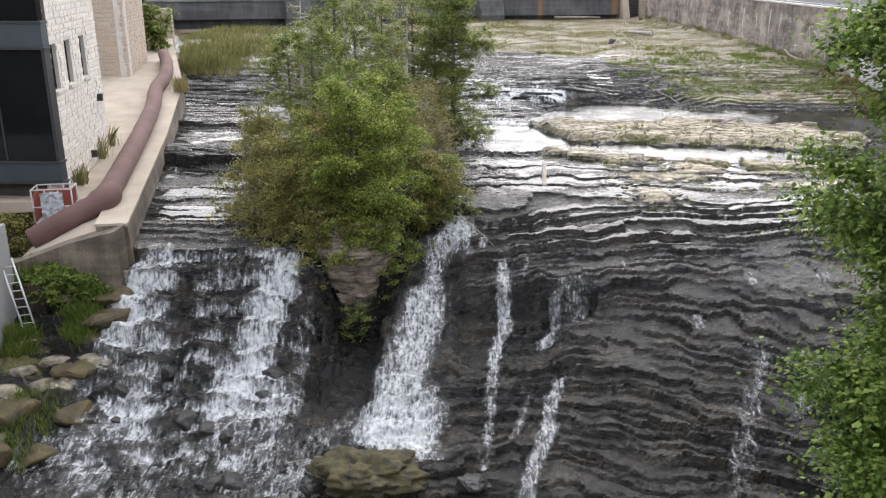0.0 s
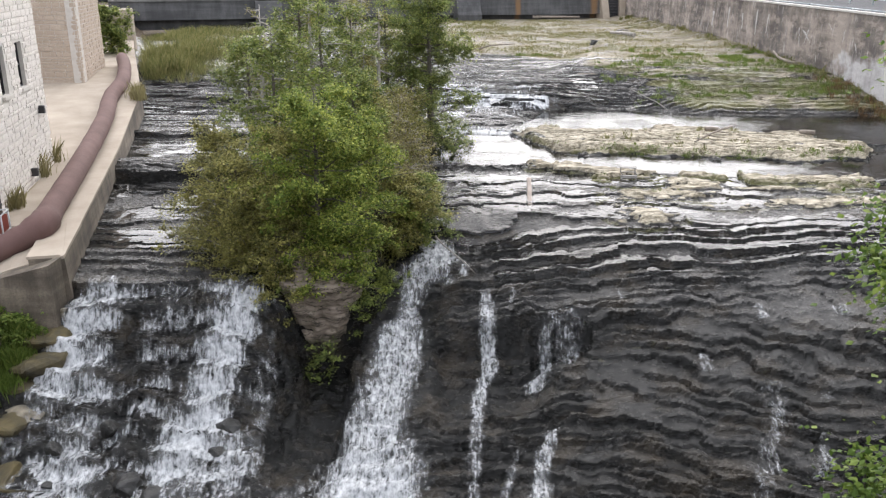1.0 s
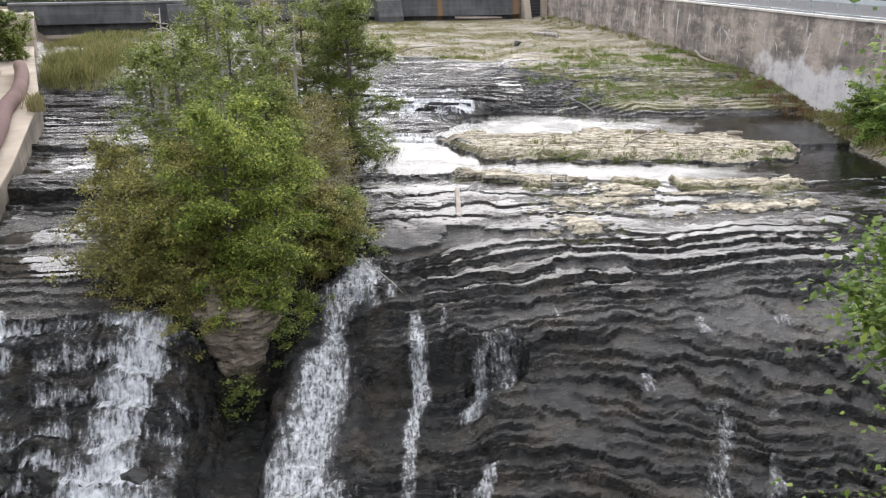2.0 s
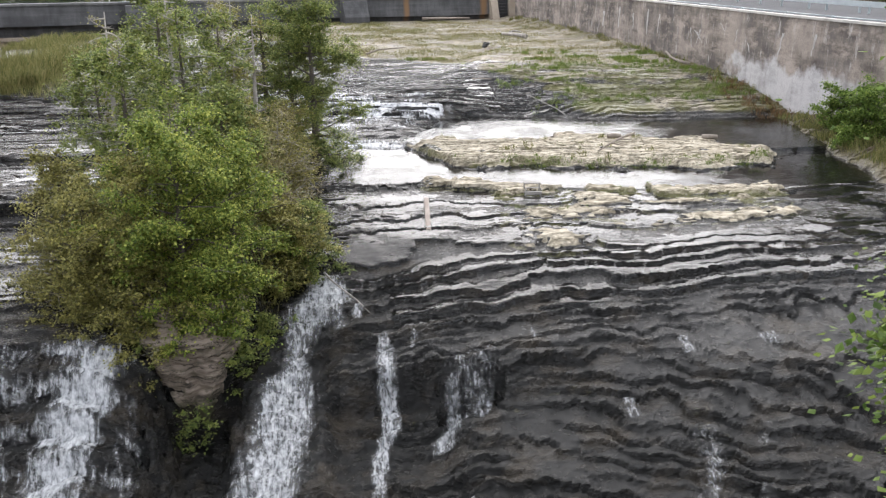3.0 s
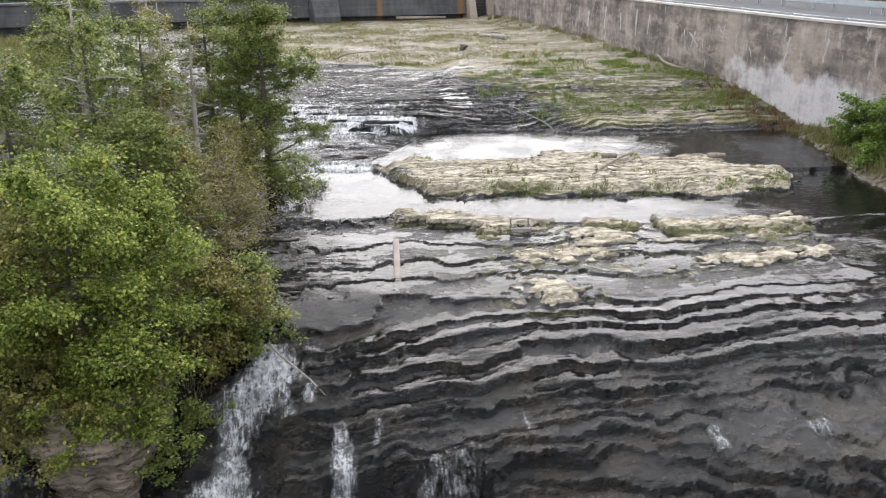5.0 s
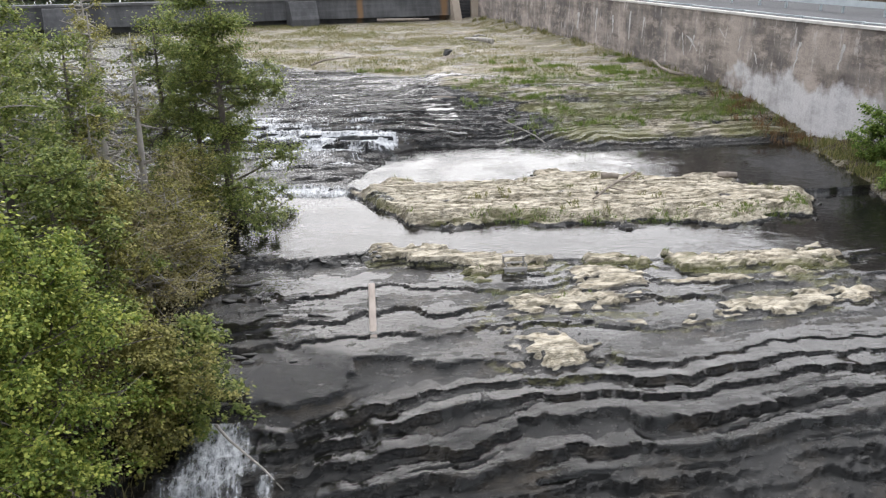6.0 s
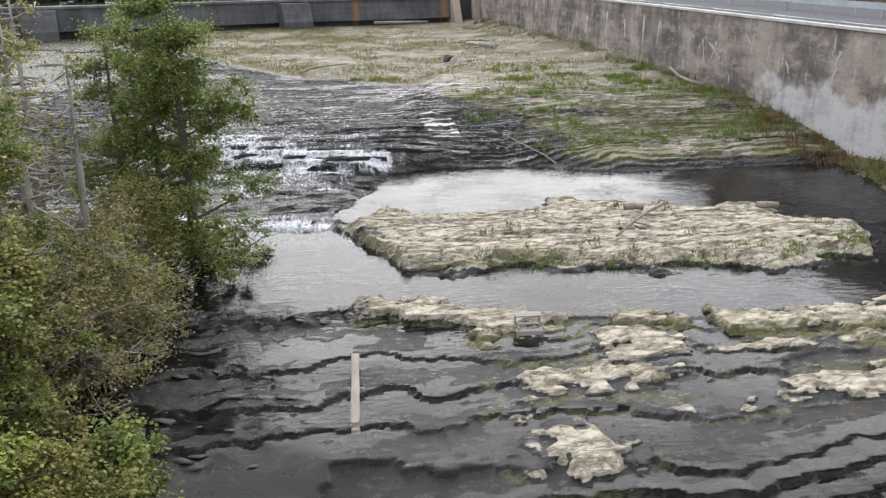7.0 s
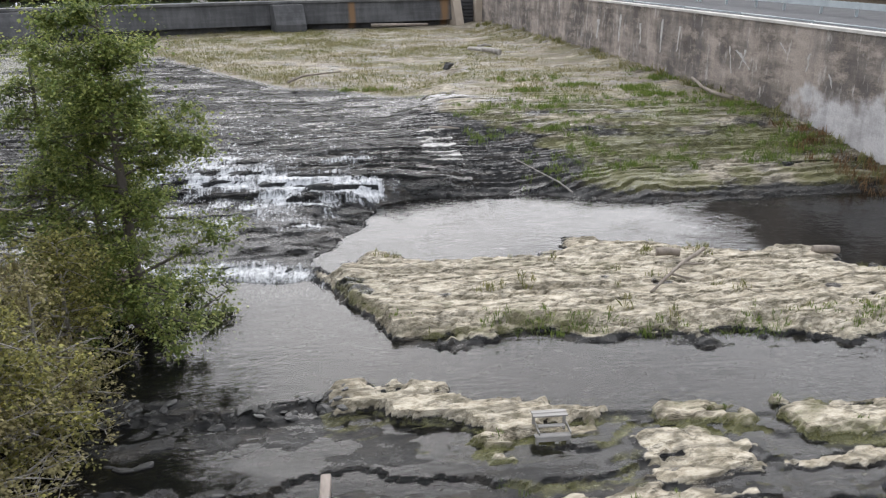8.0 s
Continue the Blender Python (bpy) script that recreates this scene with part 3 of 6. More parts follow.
    soil = np.clip(islet * step(0.1, 0.8, edge) + plateau * step(66, 78, y) * np.clip(0.34 + 0.4 * fbm(x / 2.2, y / 1.5, 110) + 0.3 * fbm(x / 0.7, y / 0.6, 111), 0, 0.8) + near_right + 0.75 * foot + 0.55 * verge + (x < -31) + (y > 134) + (x > 34), 0, 1)
    return r, w, {"dry": dry, "moss": moss, "soil": soil}, run


def spaced(*spans):
    """Grid lines: (start, end, spacing) spans joined end to end."""
    out = [np.arange(a, b - 1e-6, d) for a, b, d in spans]
    return np.concatenate(out + [[spans[-1][1]]])


BX = spaced((-400, -60, 34), (-60, -24, 3), (-24, -15, 0.5), (-15, 20, 0.11), (20, 33, 0.2), (33, 60, 3), (60, 400, 34))
BY = spaced((-200, 0, 20), (0, 10, 0.6), (10, 17, 0.3), (17, 60, 0.066), (60, 72, 0.06), (72, 75, 0.1), (75, 86, 0.16), (86, 100, 0.25), (100, 133, 0.5), (133, 160, 3), (160, 700, 30))
GX, GY = np.meshgrid(BX, BY)
RZ, WZ, MASKS, RUNNING = bed(GX, GY)
# land behind the retaining walls
land_l = (GX < np.interp(GY, [20, 31, 62, 117], [-16.5, -14.2, -20.8, -41]) - 0.4) & (GY > 29)
low_yard = land_l & (GY < 34.4)
RZ = np.where(land_l, np.interp(GY, [29, 31, 46, 62, 117], [-3.0, -0.6, 0.3, 1.2, 4.0]), RZ)
RZ = np.where(low_yard, -1.75, RZ)
land_r = GX > np.interp(GY, [38, 46, 52, 57, 62, 75, 101, 132], [34.0, 31.5, 30.3, 29.7, 29.35, 28.9, 27.4, 25.9]) + 0.5
RZ = np.where(land_r & (GY > 38), 6.2, RZ)
# unseen gorge end and sides, added behind the camera to darken the risers' reflections
RZ = np.where(GY < -12, np.interp(GY, [-40, -24, -12], [16, 14, -6.2]) + 1.5 * fbm(GX / 6, GY / 4, 96), RZ)
RZ = np.where((GY < 8) & (np.abs(GX) > 26), np.minimum(12, 1.2 * (np.abs(GX) - 26) - 5), RZ)
RZ = np.where((GY > 134), np.where(GY < 150, 4.0, 5.0), RZ)
beyond = land_l | (land_r & (GY > 38)) | (GY > 134)
MASKS["dry"] = np.where(beyond, 0, MASKS["dry"])
MASKS["moss"] = np.where(beyond, 0, MASKS["moss"])
MASKS["soil"] = np.where(beyond, 1, MASKS["soil"])
ground_mesh = grid_mesh("ground", BX, BY, RZ, None, MASKS.items(), False)
ground = part("ground", ground_mesh, ROCK)
tagged(ground, "stepped limestone river bed, wet black ledges and dry cream slabs", "river bed", kind="structure")


def bed_z(x, y):
    i = np.clip(np.searchsorted(BX, x) - 1, 0, len(BX) - 2)
    j = np.clip(np.searchsorted(BY, y) - 1, 0, len(BY) - 2)
    u, v = (x - BX[i]) / (BX[i + 1] - BX[i]), (y - BY[j]) / (BY[j + 1] - BY[j])
    return (RZ[j, i] * (1 - u) + RZ[j, i + 1] * u) * (1 - v) + (RZ[j + 1, i] * (1 - u) + RZ[j + 1, i + 1] * u) * v


over = WZ > RZ - 0.03
cells = over[:-1, :-1] | over[1:, :-1] | over[:-1, 1:] | over[1:, 1:]
cells &= (WZ[:-1, :-1] > -5) & (WZ[1:, :-1] > -5) & (WZ[:-1, 1:] > -5) & (WZ[1:, 1:] > -5)
still = cells & (RUNNING[:-1, :-1] < 0.5)
flow = cells & (RUNNING[:-1, :-1] >= 0.5)
tagged(part("water", grid_mesh("pool", BX, BY, WZ, still), POOL), "still shallow pools between the limestone ledges", "water", kind="structure")
tagged(part("water", grid_mesh("run", BX, BY, WZ, flow), RUN), "thin sheets of water running over the ledges", "water", kind="structure")


# ---------------------------------------------------------------- falling water
def cascade(name, xs, ys, density, lift, label, drop=0.0):
    gx, gy = np.meshgrid(xs, ys)
    base = bed_z(gx, gy)
    z = base.copy()
    for k in (1, 2, 3):
        z[:-k] = np.maximum(z[:-k], base[k:] - 0.16 * k)
    z = z + lift * (0.6 + 0.5 * fbm(gx / 0.25, gy / 0.3, 200)) + 0.03
    foam = density(gx, gy)
    # water whitens where it drops and at the foot of the drop
    fall = np.maximum.reduce([bed_z(gx, gy + a + 0.25) - bed_z(gx, gy + a) for a in (0.0, 0.15, 0.3, 0.45)])
    foam = foam * (1 - drop) + drop * foam * (0.42 + 0.75 * step(0.08, 0.3, fall))
    keep = (foam[:-1, :-1] > 0.12)
    me = grid_mesh(name, xs, ys, z, keep, [("foam", foam)])
    return tagged(part(name, me, FOAM), label, "water", kind="structure")


def along(gx, gy, pts):
    """How near a point lies to a stream's line: pts are (x, y, half width, strength) from top to foot."""
    ys = [p[1] for p in pts][::-1]
    cx, w, s = (np.interp(gy, ys, [p[k] for p in pts][::-1]) for k in (0, 2, 3))
    inside = (gy >= ys[0]) & (gy <= ys[-1])
    d = np.abs(gx - cx + 0.25 * vnoise(gx * 0.8, gy * 0.8, 210)) / w
    return np.where(inside, s * (1 - step(0.25, 1.25, d)), 0)


def left_falls(gx, gy):
    east = along(gx, gy, [(-5.9, 32.0, 0.9, 0.75), (-6.1, 30.8, 1.0, 1.15), (-6.6, 29, 1.2, 1.2), (-6.8, 27.2, 1.7, 1.1), (-6.4, 25.5, 2.6, 0.84), (-5.8, 23.5, 3.0, 0.74), (-5.4, 21.5, 3.0, 0.66)])
    west = along(gx, gy, [(-11.3, 31.9, 0.9, 0.75), (-11.4, 30.6, 0.9, 0.95), (-11.5, 29.5, 1.1, 1.1), (-11.7, 28, 1.6, 0.9), (-11.2, 26, 2.4, 0.74), (-10.8, 24, 3.0, 0.68), (-10.5, 21, 3.5, 0.62)])
    veil = 0.66 * step(32.2, 31.4, gy) * step(20, 23, gy) * step(-12.6, -12.0, gx + 0.2 * (30 - gy)) * step(-4.4, -5.0, gx)
    fb = blocks(gx, gy) % 1.0
    veil = veil * (0.7 + (0.45 + 0.45 * vnoise(gx / 0.9, gy / 0.9, 224)) * (step(0.72, 0.92, fb) + 0.5 * step(0.22, 0.04, fb)))
    return np.maximum(np.maximum(east, west), veil) + 0.42 * fbm(gx / 0.7, gy / 1.4, 220) * (gy < 32.2) - 0.05 + 0.1 * step(27.5, 25, gy) * (gx > -13.5 + 0.15 * (30 - gy) * 0) * step(-3.6, -4.6, gx)


cascade("waterfall", spaced((-15, -3.5, 0.09)), spaced((20.5, 32.4, 0.07)), left_falls, 0.10, "white water tumbling down blocky ledges beside a concrete wall", 0.5)
cascade("waterfall", spaced((-5, 3.0, 0.08)), spaced((20.5, 36.2, 0.07)), lambda gx, gy: np.maximum(
    along(gx, gy, [(0.2, 35.9, 1.1, 0.85), (0.35, 34.9, 1.1, 1.1), (0.25, 34.4, 1.4, 1.05), (0.0, 33.8, 1.3, 0.8), (-0.3, 33.2, 0.9, 0.75), (-0.7, 31.5, 1.0, 0.95), (-1.1, 29, 1.35, 0.95), (-1.4, 26.5, 1.7, 0.92), (-1.45, 24.4, 2.0, 1.3), (-0.8, 23.2, 1.8, 0.6)]),
    along(gx, gy, [(-2.2, 27, 0.5, 0.4), (-3.8, 24.5, 1.2, 0.55), (-4.4, 22, 1.0, 0.6)])), 0.12, "white waterfall pouring past the foot of the rock pillar")
STREAMS = [
    [(2.2, 32.6, 0.35, 0.7), (2.3, 31.2, 0.4, 0.9), (2.3, 30.2, 0.45, 0.95), (2.2, 29.6, 0.5, 0.85), (1.9, 27.5, 0.35, 0.72), (1.6, 25.5, 0.35, 0.72), (1.4, 23, 0.3, 0.6)],
    [(1.6, 34.2, 0.3, 0.75), (1.6, 33.5, 0.3, 0.7)],
    [(4.1, 30.6, 0.3, 0.72), (4.0, 29.2, 0.35, 0.95), (4.3, 28.8, 0.5, 0.75)],
    [(3.9, 26.4, 0.35, 0.85), (3.5, 24.6, 0.4, 0.9), (2.9, 22.4, 0.4, 0.75), (2.5, 21, 0.4, 0.6)],
    [(5.2, 30.4, 0.25, 0.65), (5.0, 29.6, 0.25, 0.6)],
    [(3.0, 25.8, 0.2, 0.6), (2.4, 24, 0.25, 0.6)],
    [(11.35, 30.5, 0.3, 0.66), (11.35, 29.8, 0.35, 0.72)], [(9.35, 28.6, 0.3, 0.66), (9.3, 27.9, 0.35, 0.72)],
    [(14.0, 30.3, 0.6, 0.6), (14.0, 29.8, 0.7, 0.62)], [(10.9, 27.4, 0.4, 0.5), (10.4, 25.5, 0.45, 0.56), (9.2, 22.6, 0.55, 0.5), (8.4, 20.5, 0.6, 0.55)],
    [(3.1, 32.4, 0.15, 0.6), (3.1, 31.6, 0.15, 0.6)],
    [(4.8, 31.2, 0.9, 0.5), (4.8, 30.6, 1.0, 0.62), (4.7, 29.8, 0.9, 0.56)],
    [(4.3, 29.5, 0.5, 0.8), (4.0, 28.9, 0.6, 0.85), (4.0, 28.5, 0.5, 0.6)],
    [(0.9, 34.0, 0.35, 0.55), (1.0, 33.2, 0.4, 0.6)], [(6.9, 31.8, 0.3, 0.5), (6.9, 31.2, 0.3, 0.55)], [(12.6, 27.2, 0.3, 0.55), (12.5, 26.6, 0.35, 0.6)], [(11.9, 25.4, 0.5, 0.5), (11.3, 24.0, 0.6, 0.55)],
]
for line_pts in STREAMS:
    px = [p[0] for p in line_pts]
    cascade("stream", spaced((min(px) - 0.9, max(px) + 0.9, 0.07)), spaced((line_pts[-1][1], line_pts[0][1], 0.06)), lambda gx, gy: along(gx, gy, line_pts), 0.06, "thin white thread of water running down dark ledges")



def rapid_foam(gx, gy):
    s = gy + 0.22 * gx + 0.4 * vnoise(gx / 1.6, gy / 3, 18)
    gaps = step(-0.9, -0.3, vnoise(gx / 0.8, gy / 8, 233))
    high = step(1.4, 0.2, np.abs(s - 62.4)) * step(-1.5, 0, gx) * step(7.9, 7.2, gx) * gaps
    low = step(1.2, 0.1, np.abs(s - 53.6)) * step(-2.5, -1.5, gx) * step(4.9, 4.2, gx)
    splash = np.exp(-(((gx - 3.0) / 2.0) ** 2 + ((gy - 51.9) / 0.8) ** 2))
    rest = 1.4 * step(52.6, 54, s) * step(60.0, 61.0, gy + 4 * step(7.0, 4.8, gx)) * (step(67.5, 65.5, s) + 0.5 * step(65.5, 67.5, s) * step(77, 73, s)) * step(9.5, 6.5, gx) * (0.6 + 0.75 * fbm(gx / 1.2, gy / 0.7, 232))
    return np.clip(np.maximum(np.maximum(1.5 * high, 1.5 * low), np.maximum(rest, 1.5 * splash)), 0, 1.6)


cascade("rapids", spaced((-4, 10, 0.08)), spaced((50.8, 75, 0.07)), rapid_foam, 0.08, "broken white rapids over low ledges above the pool", 0.45)


# ---------------------------------------------------------------- walls, dam
def prism(path, profile_pts, bm=None):
    """Sweep a closed cross-section (offset to the right of the path, height) along a path of (x, y, z)."""
    bm = bm or bmesh.new()
    pts = [Vector(p) for p in path]
    rings = []
    for i, p in enumerate(pts):
        d = pts[min(i + 1, len(pts) - 1)] - pts[max(i - 1, 0)]
        right = Vector((d.y, -d.x, 0)).normalized()
        rings.append([bm.verts.new(p + right * o + Vector((0, 0, h))) for o, h in profile_pts])
    n = len(profile_pts)
    for a, b in zip(rings, rings[1:]):
        for k in range(n):
            bm.faces.new((a[k], a[(k + 1) % n], b[(k + 1) % n], b[k]))
    bm.faces.new(rings[0][::-1])
    bm.faces.new(rings[-1])
    bmesh.ops.recalc_face_normals(bm, faces=bm.faces)
    return bm


def stained(name, pale, dark, streaks, patches, rough=0.85, rust=(), lime=None, boards=0.35):
    """Old concrete with runs of stain down its face and pale lime patches."""
    m, nt, out = nodes_of(name)
    big = noise_tex(nt, 0.35, 5, 0.6)
    run = noise_tex(nt, 1.0, 5, 0.65, (1.1, 1.1, 0.14))
    lay = noise_tex(nt, 1.0, 4, 0.6, (0.12, 0.12, 1.9))
    fine = noise_tex(nt, 14, 5, 0.65)
    v = maths(nt, "ADD", maths(nt, "MULTIPLY", run, streaks), maths(nt, "ADD", maths(nt, "MULTIPLY", lay, boards), maths(nt, "MULTIPLY", big, patches)))
    v = maths(nt, "DIVIDE", v, streaks + boards + patches)
    c = ramp(nt, v, (0.43, dark), (0.5, tuple(0.6 * a + 0.4 * b for a, b in zip(dark, pale))), (0.58, pale))
    c = mixc(nt, ramp(nt, fine, (0.4, 0.0), (0.75, 0.5)), c, tuple(v * 0.6 for v in dark))
    sep = nt.nodes.new("ShaderNodeSeparateXYZ")
    nt.links.new(nt.nodes.new("ShaderNodeNewGeometry").outputs["Position"], sep.inputs[0])
    drips = noise_tex(nt, 1.0, 7, 0.75, (1.6, 1.6, 0.45), None, (3, 7, 1))
    blots = noise_tex(nt, 1.1, 8, 0.75, (0.5, 0.5, 1.2))
    if lime:
        c = mixc(nt, ramp(nt, blots, (0.5, 0.0), (0.66, 0.7)), c, tuple(1.25 * v for v in pale))
        c = mixc(nt, ramp(nt, drips, (0.57, 0.0), (0.66, 0.75)), c, (0.46, 0.43, 0.4))
    for x, half in rust:
        far = maths(nt, "DIVIDE", maths(nt, "ABSOLUTE", maths(nt, "SUBTRACT", sep.outputs[0], x)), half)
        far = maths(nt, "ADD", far, maths(nt, "MULTIPLY", maths(nt, "SUBTRACT", run, 0.5), 1.6))
        c = mixc(nt, ramp(nt, far, (0.2, 0.8), (1.0, 0.0)), c, (0.2, 0.11, 0.045))
    if lime:
        # a spread of pale lime wash low on the wall: (y from, y to, top)
        y0, y1, top = lime
        up = maths(nt, "SUBTRACT", top, sep.outputs[2])
        side = maths(nt, "SUBTRACT", 1.0, maths(nt, "ABSOLUTE", maths(nt, "DIVIDE", maths(nt, "SUBTRACT", sep.outputs[1], (y0 + y1) / 2), (y1 - y0) / 2)))
        mask = maths(nt, "MINIMUM", maths(nt, "MULTIPLY", up, 0.7), maths(nt, "MULTIPLY", side, 2.2))
        mask = maths(nt, "ADD", mask, maths(nt, "MULTIPLY", maths(nt, "SUBTRACT", noise_tex(nt, 0.55, 6, 0.65), 0.5), 2.6))
        c = mixc(nt, ramp(nt, mask, (0.12, 0.0), (0.55, 0.9)), c, ramp(nt, fine, (0.3, (0.38, 0.365, 0.36)), (0.7, (0.55, 0.535, 0.53))))
        c = mixc(nt, ramp(nt, maths(nt, "ADD", maths(nt, "MULTIPLY", run, 0.5), maths(nt, "MULTIPLY", blots, 0.5)), (0.38, 0.5), (0.52, 0.0)), c, (0.13, 0.12, 0.115))
    principled(nt, out, c, rough, bump(nt, fine, 0.4, 0.02, bump(nt, lay, 0.3, 0.05)))
    return m


WALL_OLD = stained("old_concrete", (0.32, 0.27, 0.23), (0.07, 0.057, 0.048), 0.3, 0.8, lime=(51, 68, 3.7), boards=0.3)
DAM_DARK = stained("dam_concrete", (0.1, 0.1, 0.1), (0.045, 0.045, 0.046), 0.5, 0.4, rust=((10.5, 0.5), (21.6, 0.7)))
QUAY = stained("quay_concrete", (0.23, 0.19, 0.145), (0.07, 0.057, 0.043), 0.5, 0.5)
PALE = plain("pale_concrete", (0.3, 0.25, 0.195), (0.44, 0.375, 0.3), 0.6, 0.85, 0.3, 20)
COPING = plain("coping_concrete", (0.34, 0.32, 0.29), (0.6, 0.57, 0.53), 0.9, 0.85, 0.3, 20)
ASPHALT = plain("asphalt", (0.045, 0.046, 0.05), (0.075, 0.076, 0.08), 0.8, 0.9, 0.3, 60)

RW = [(34.0, 38, 0), (31.5, 46, 0), (30.3, 52, 0), (29.7, 57, 0), (29.35, 62, 0), (29.15, 68, 0), (28.9, 75, 0), (28.6, 82, 0), (28.2, 90, 0), (27.4, 101, 0), (26.4, 117, 0), (25.9, 131, 0)]
wall_e = thing("wall_east", pose(0, 0, 0), "tall stained concrete retaining wall along the river", "wall", kind="structure")
part("wall_face", prism(RW, [(0.0, -1.0), (0.06, 6.33), (0.9, 6.33), (0.9, -1.0)]), WALL_OLD, wall_e)
part("coping", prism(RW, [(-0.03, 6.334), (-0.03, 6.47), (0.5, 6.47), (0.5, 6.334)]), COPING, wall_e, "pale concrete coping")
LIME = plain("lime_run", (0.3, 0.28, 0.26), (0.52, 0.5, 0.47), 3.0, 0.9, 0.3, 30)


def lime_run(y, z, length, lean, width):
    """A crooked run of lime on the wall's face, from its top end down; lean: metres along the wall."""
    rnd = random.Random(int(100 * y + 10 * z))
    bm = bmesh.new()
    rows = []
    for i in range(9):
        u = i / 8
        yy, zz = y + lean * u + rnd.uniform(-0.06, 0.06), z - length * u
        w = width * (0.5 + rnd.random()) * (1 - 0.55 * u)
        ring = []
        for q in (yy - w, yy + w):
            x = np.interp(q, [p[1] for p in RW], [p[0] for p in RW]) + 0.06 * (zz + 1) / 7.33
            ring.append((x, q, zz))
        rows.append([bm.verts.new((c[0] - d, c[1], c[2])) for d in (0.014, -0.02) for c in ring])
    for a, b in zip(rows, rows[1:]):
        for j, k in ((0, 1), (1, 3), (3, 2), (2, 0)):
            bm.faces.new((a[j], a[k], b[k], b[j]))
    bm.faces.new([rows[0][k] for k in (0, 2, 3, 1)])
    bm.faces.new([rows[-1][k] for k in (0, 1, 3, 2)])
    bmesh.ops.recalc_face_normals(bm, faces=bm.faces)
    part("lime_run", bm, LIME, wall_e, "pale lime run on the concrete")


for run_at in ((74.2, 4.75, 1.5, -0.5, 0.07), (73.4, 4.6, 0.9, -1.6, 0.09), (72.4, 4.7, 1.1, 0.5, 0.07), (73.0, 4.5, 0.5, -0.7, 0.12), (66.5, 5.1, 0.9, 0.15, 0.08), (64.8, 4.3, 0.6, -0.4, 0.07), (60.5, 5.3, 1.4, 0.3, 0.09),
               (80.5, 5.4, 1.6, 0.2, 0.12), (83.0, 5.7, 2.2, 0.1, 0.16), (86.5, 5.2, 1.4, -0.2, 0.18), (90.0, 5.6, 2.0, 0.1, 0.2), (94.0, 5.0, 1.5, 0.2, 0.25), (57.0, 5.5, 1.3, 0.25, 0.1), (69.2, 5.4, 0.5, -0.7, 0.06)):
    lime_run(*run_at)
tagged(part("road", prism(RW, [(0.51, 6.36), (0.51, 6.42), (16, 6.42), (16, 6.36)]), ASPHALT), "grey asphalt road behind the coping of the wall", "road", kind="structure")

CREST = stained("crest_concrete", (0.17, 0.17, 0.165), (0.07, 0.07, 0.07), 0.3, 0.5)
DAM = [(-41, 112, 2.0), (-25.6, 117, 2.0), (-9.9, 122, 2.0), (1, 126, 2.0), (16, 128.5, 2.0), (22.5, 131, 2.0)]
dam = thing("dam", pose(0, 0, 0), "low dark concrete dam across the river", "dam", kind="structure")
part("dam_face", prism(DAM, [(-0.3, -0.5), (-0.3, 0.75), (0.8, 0.75), (0.45, 3.0), (-1.4, 3.0), (-1.4, -0.5)]), DAM_DARK, dam)
part("crest", prism(DAM, [(0.62, 3.004), (0.62, 3.25), (-1.5, 3.25), (-1.5, 3.004)]), CREST, dam, "grey crest slab")
for bx, by in ((1.6, 125.0), (-24, 116.6)):
    part("buttress", prism([(bx, by, 0), (bx + 3.2, by + 0.9, 0)], [(2.0, 2.0), (2.0, 2.9), (0.9, 4.9), (-0.6, 4.9), (-0.6, 2.0)]), DAM_DARK, dam)
tagged(part("reservoir_water", box(-90, 60, 134, 200, 4.2, 4.6), plain("dark_water", (0.02, 0.028, 0.028), (0.035, 0.042, 0.04), 0.3, 0.15, 0.05, 4)), "dark water held above the dam", "water", kind="structure")


# ---------------------------------------------------------------- quay, pipe, mill
QW = [(-12.3, 31.1, 0.0), (-16.0, 46.4, 0.55), (-19.4, 59.8, 1.55), (-26.5, 79, 2.4), (-39.6, 116, 4.4)]
quay = thing("quay_wall", pose(0, 0, 0), "beige concrete river wall with a flat walkway on top", "wall", kind="structure")
part("wall_face", prism(QW, [(0.25, -4.2), (0.0, 0.0), (-1.15, 0.0), (-1.15, -4.2)]), QUAY, quay)
part("coping", prism(QW, [(0.03, 0.004), (0.03, 0.1), (-1.2, 0.1), (-1.2, 0.004)]), PALE, quay)
WW = [(-12.35, 30.95, 0.06), (-14.2, 31.0, -0.45), (-16.6, 31.0, -1.35), (-19, 31.0, -1.6)]
part("wing_wall", prism(WW, [(0.0, -3.6), (0.0, 0.0), (-0.9, 0.0), (-0.9, -3.6)][::-1]), QUAY, quay)
walkway = part("walkway", prism([(-14.32, 34.45, 0.12)] + [(x - 1.2, y, z) for x, y, z in QW[1:]], [(0.0, -0.4), (0.0, 0.05), (-7, 0.05), (-7, -0.4)]), PALE)
bm = bmesh.new()
front = [(-12.26, 31.0, 0.105), (-13.3, 31.02, -0.16), (-14.2, 31.02, -0.43), (-15.4, 31.02, -0.88), (-16.6, 31.02, -1.33)]
back = [(-13.05, 34.44, 0.235), (-13.6, 34.44, 0.235), (-14.33, 34.44, 0.17), (-15.3, 34.44, 0.0), (-16.3, 34.44, -0.5)]
lay = [[bm.verts.new((x, y, z - d)) for x, y, z in row] for d in (0.0, 0.12) for row in (front, back)]
for k in range(4):
    bm.faces.new((lay[0][k], lay[0][k + 1], lay[1][k + 1], lay[1][k]))
    bm.faces.new((lay[2][k], lay[3][k], lay[3][k + 1], lay[2][k + 1]))
    bm.faces.new((lay[0][k], lay[2][k], lay[2][k + 1], lay[0][k + 1]))
    bm.faces.new((lay[1][k], lay[1][k + 1], lay[3][k + 1], lay[3][k]))
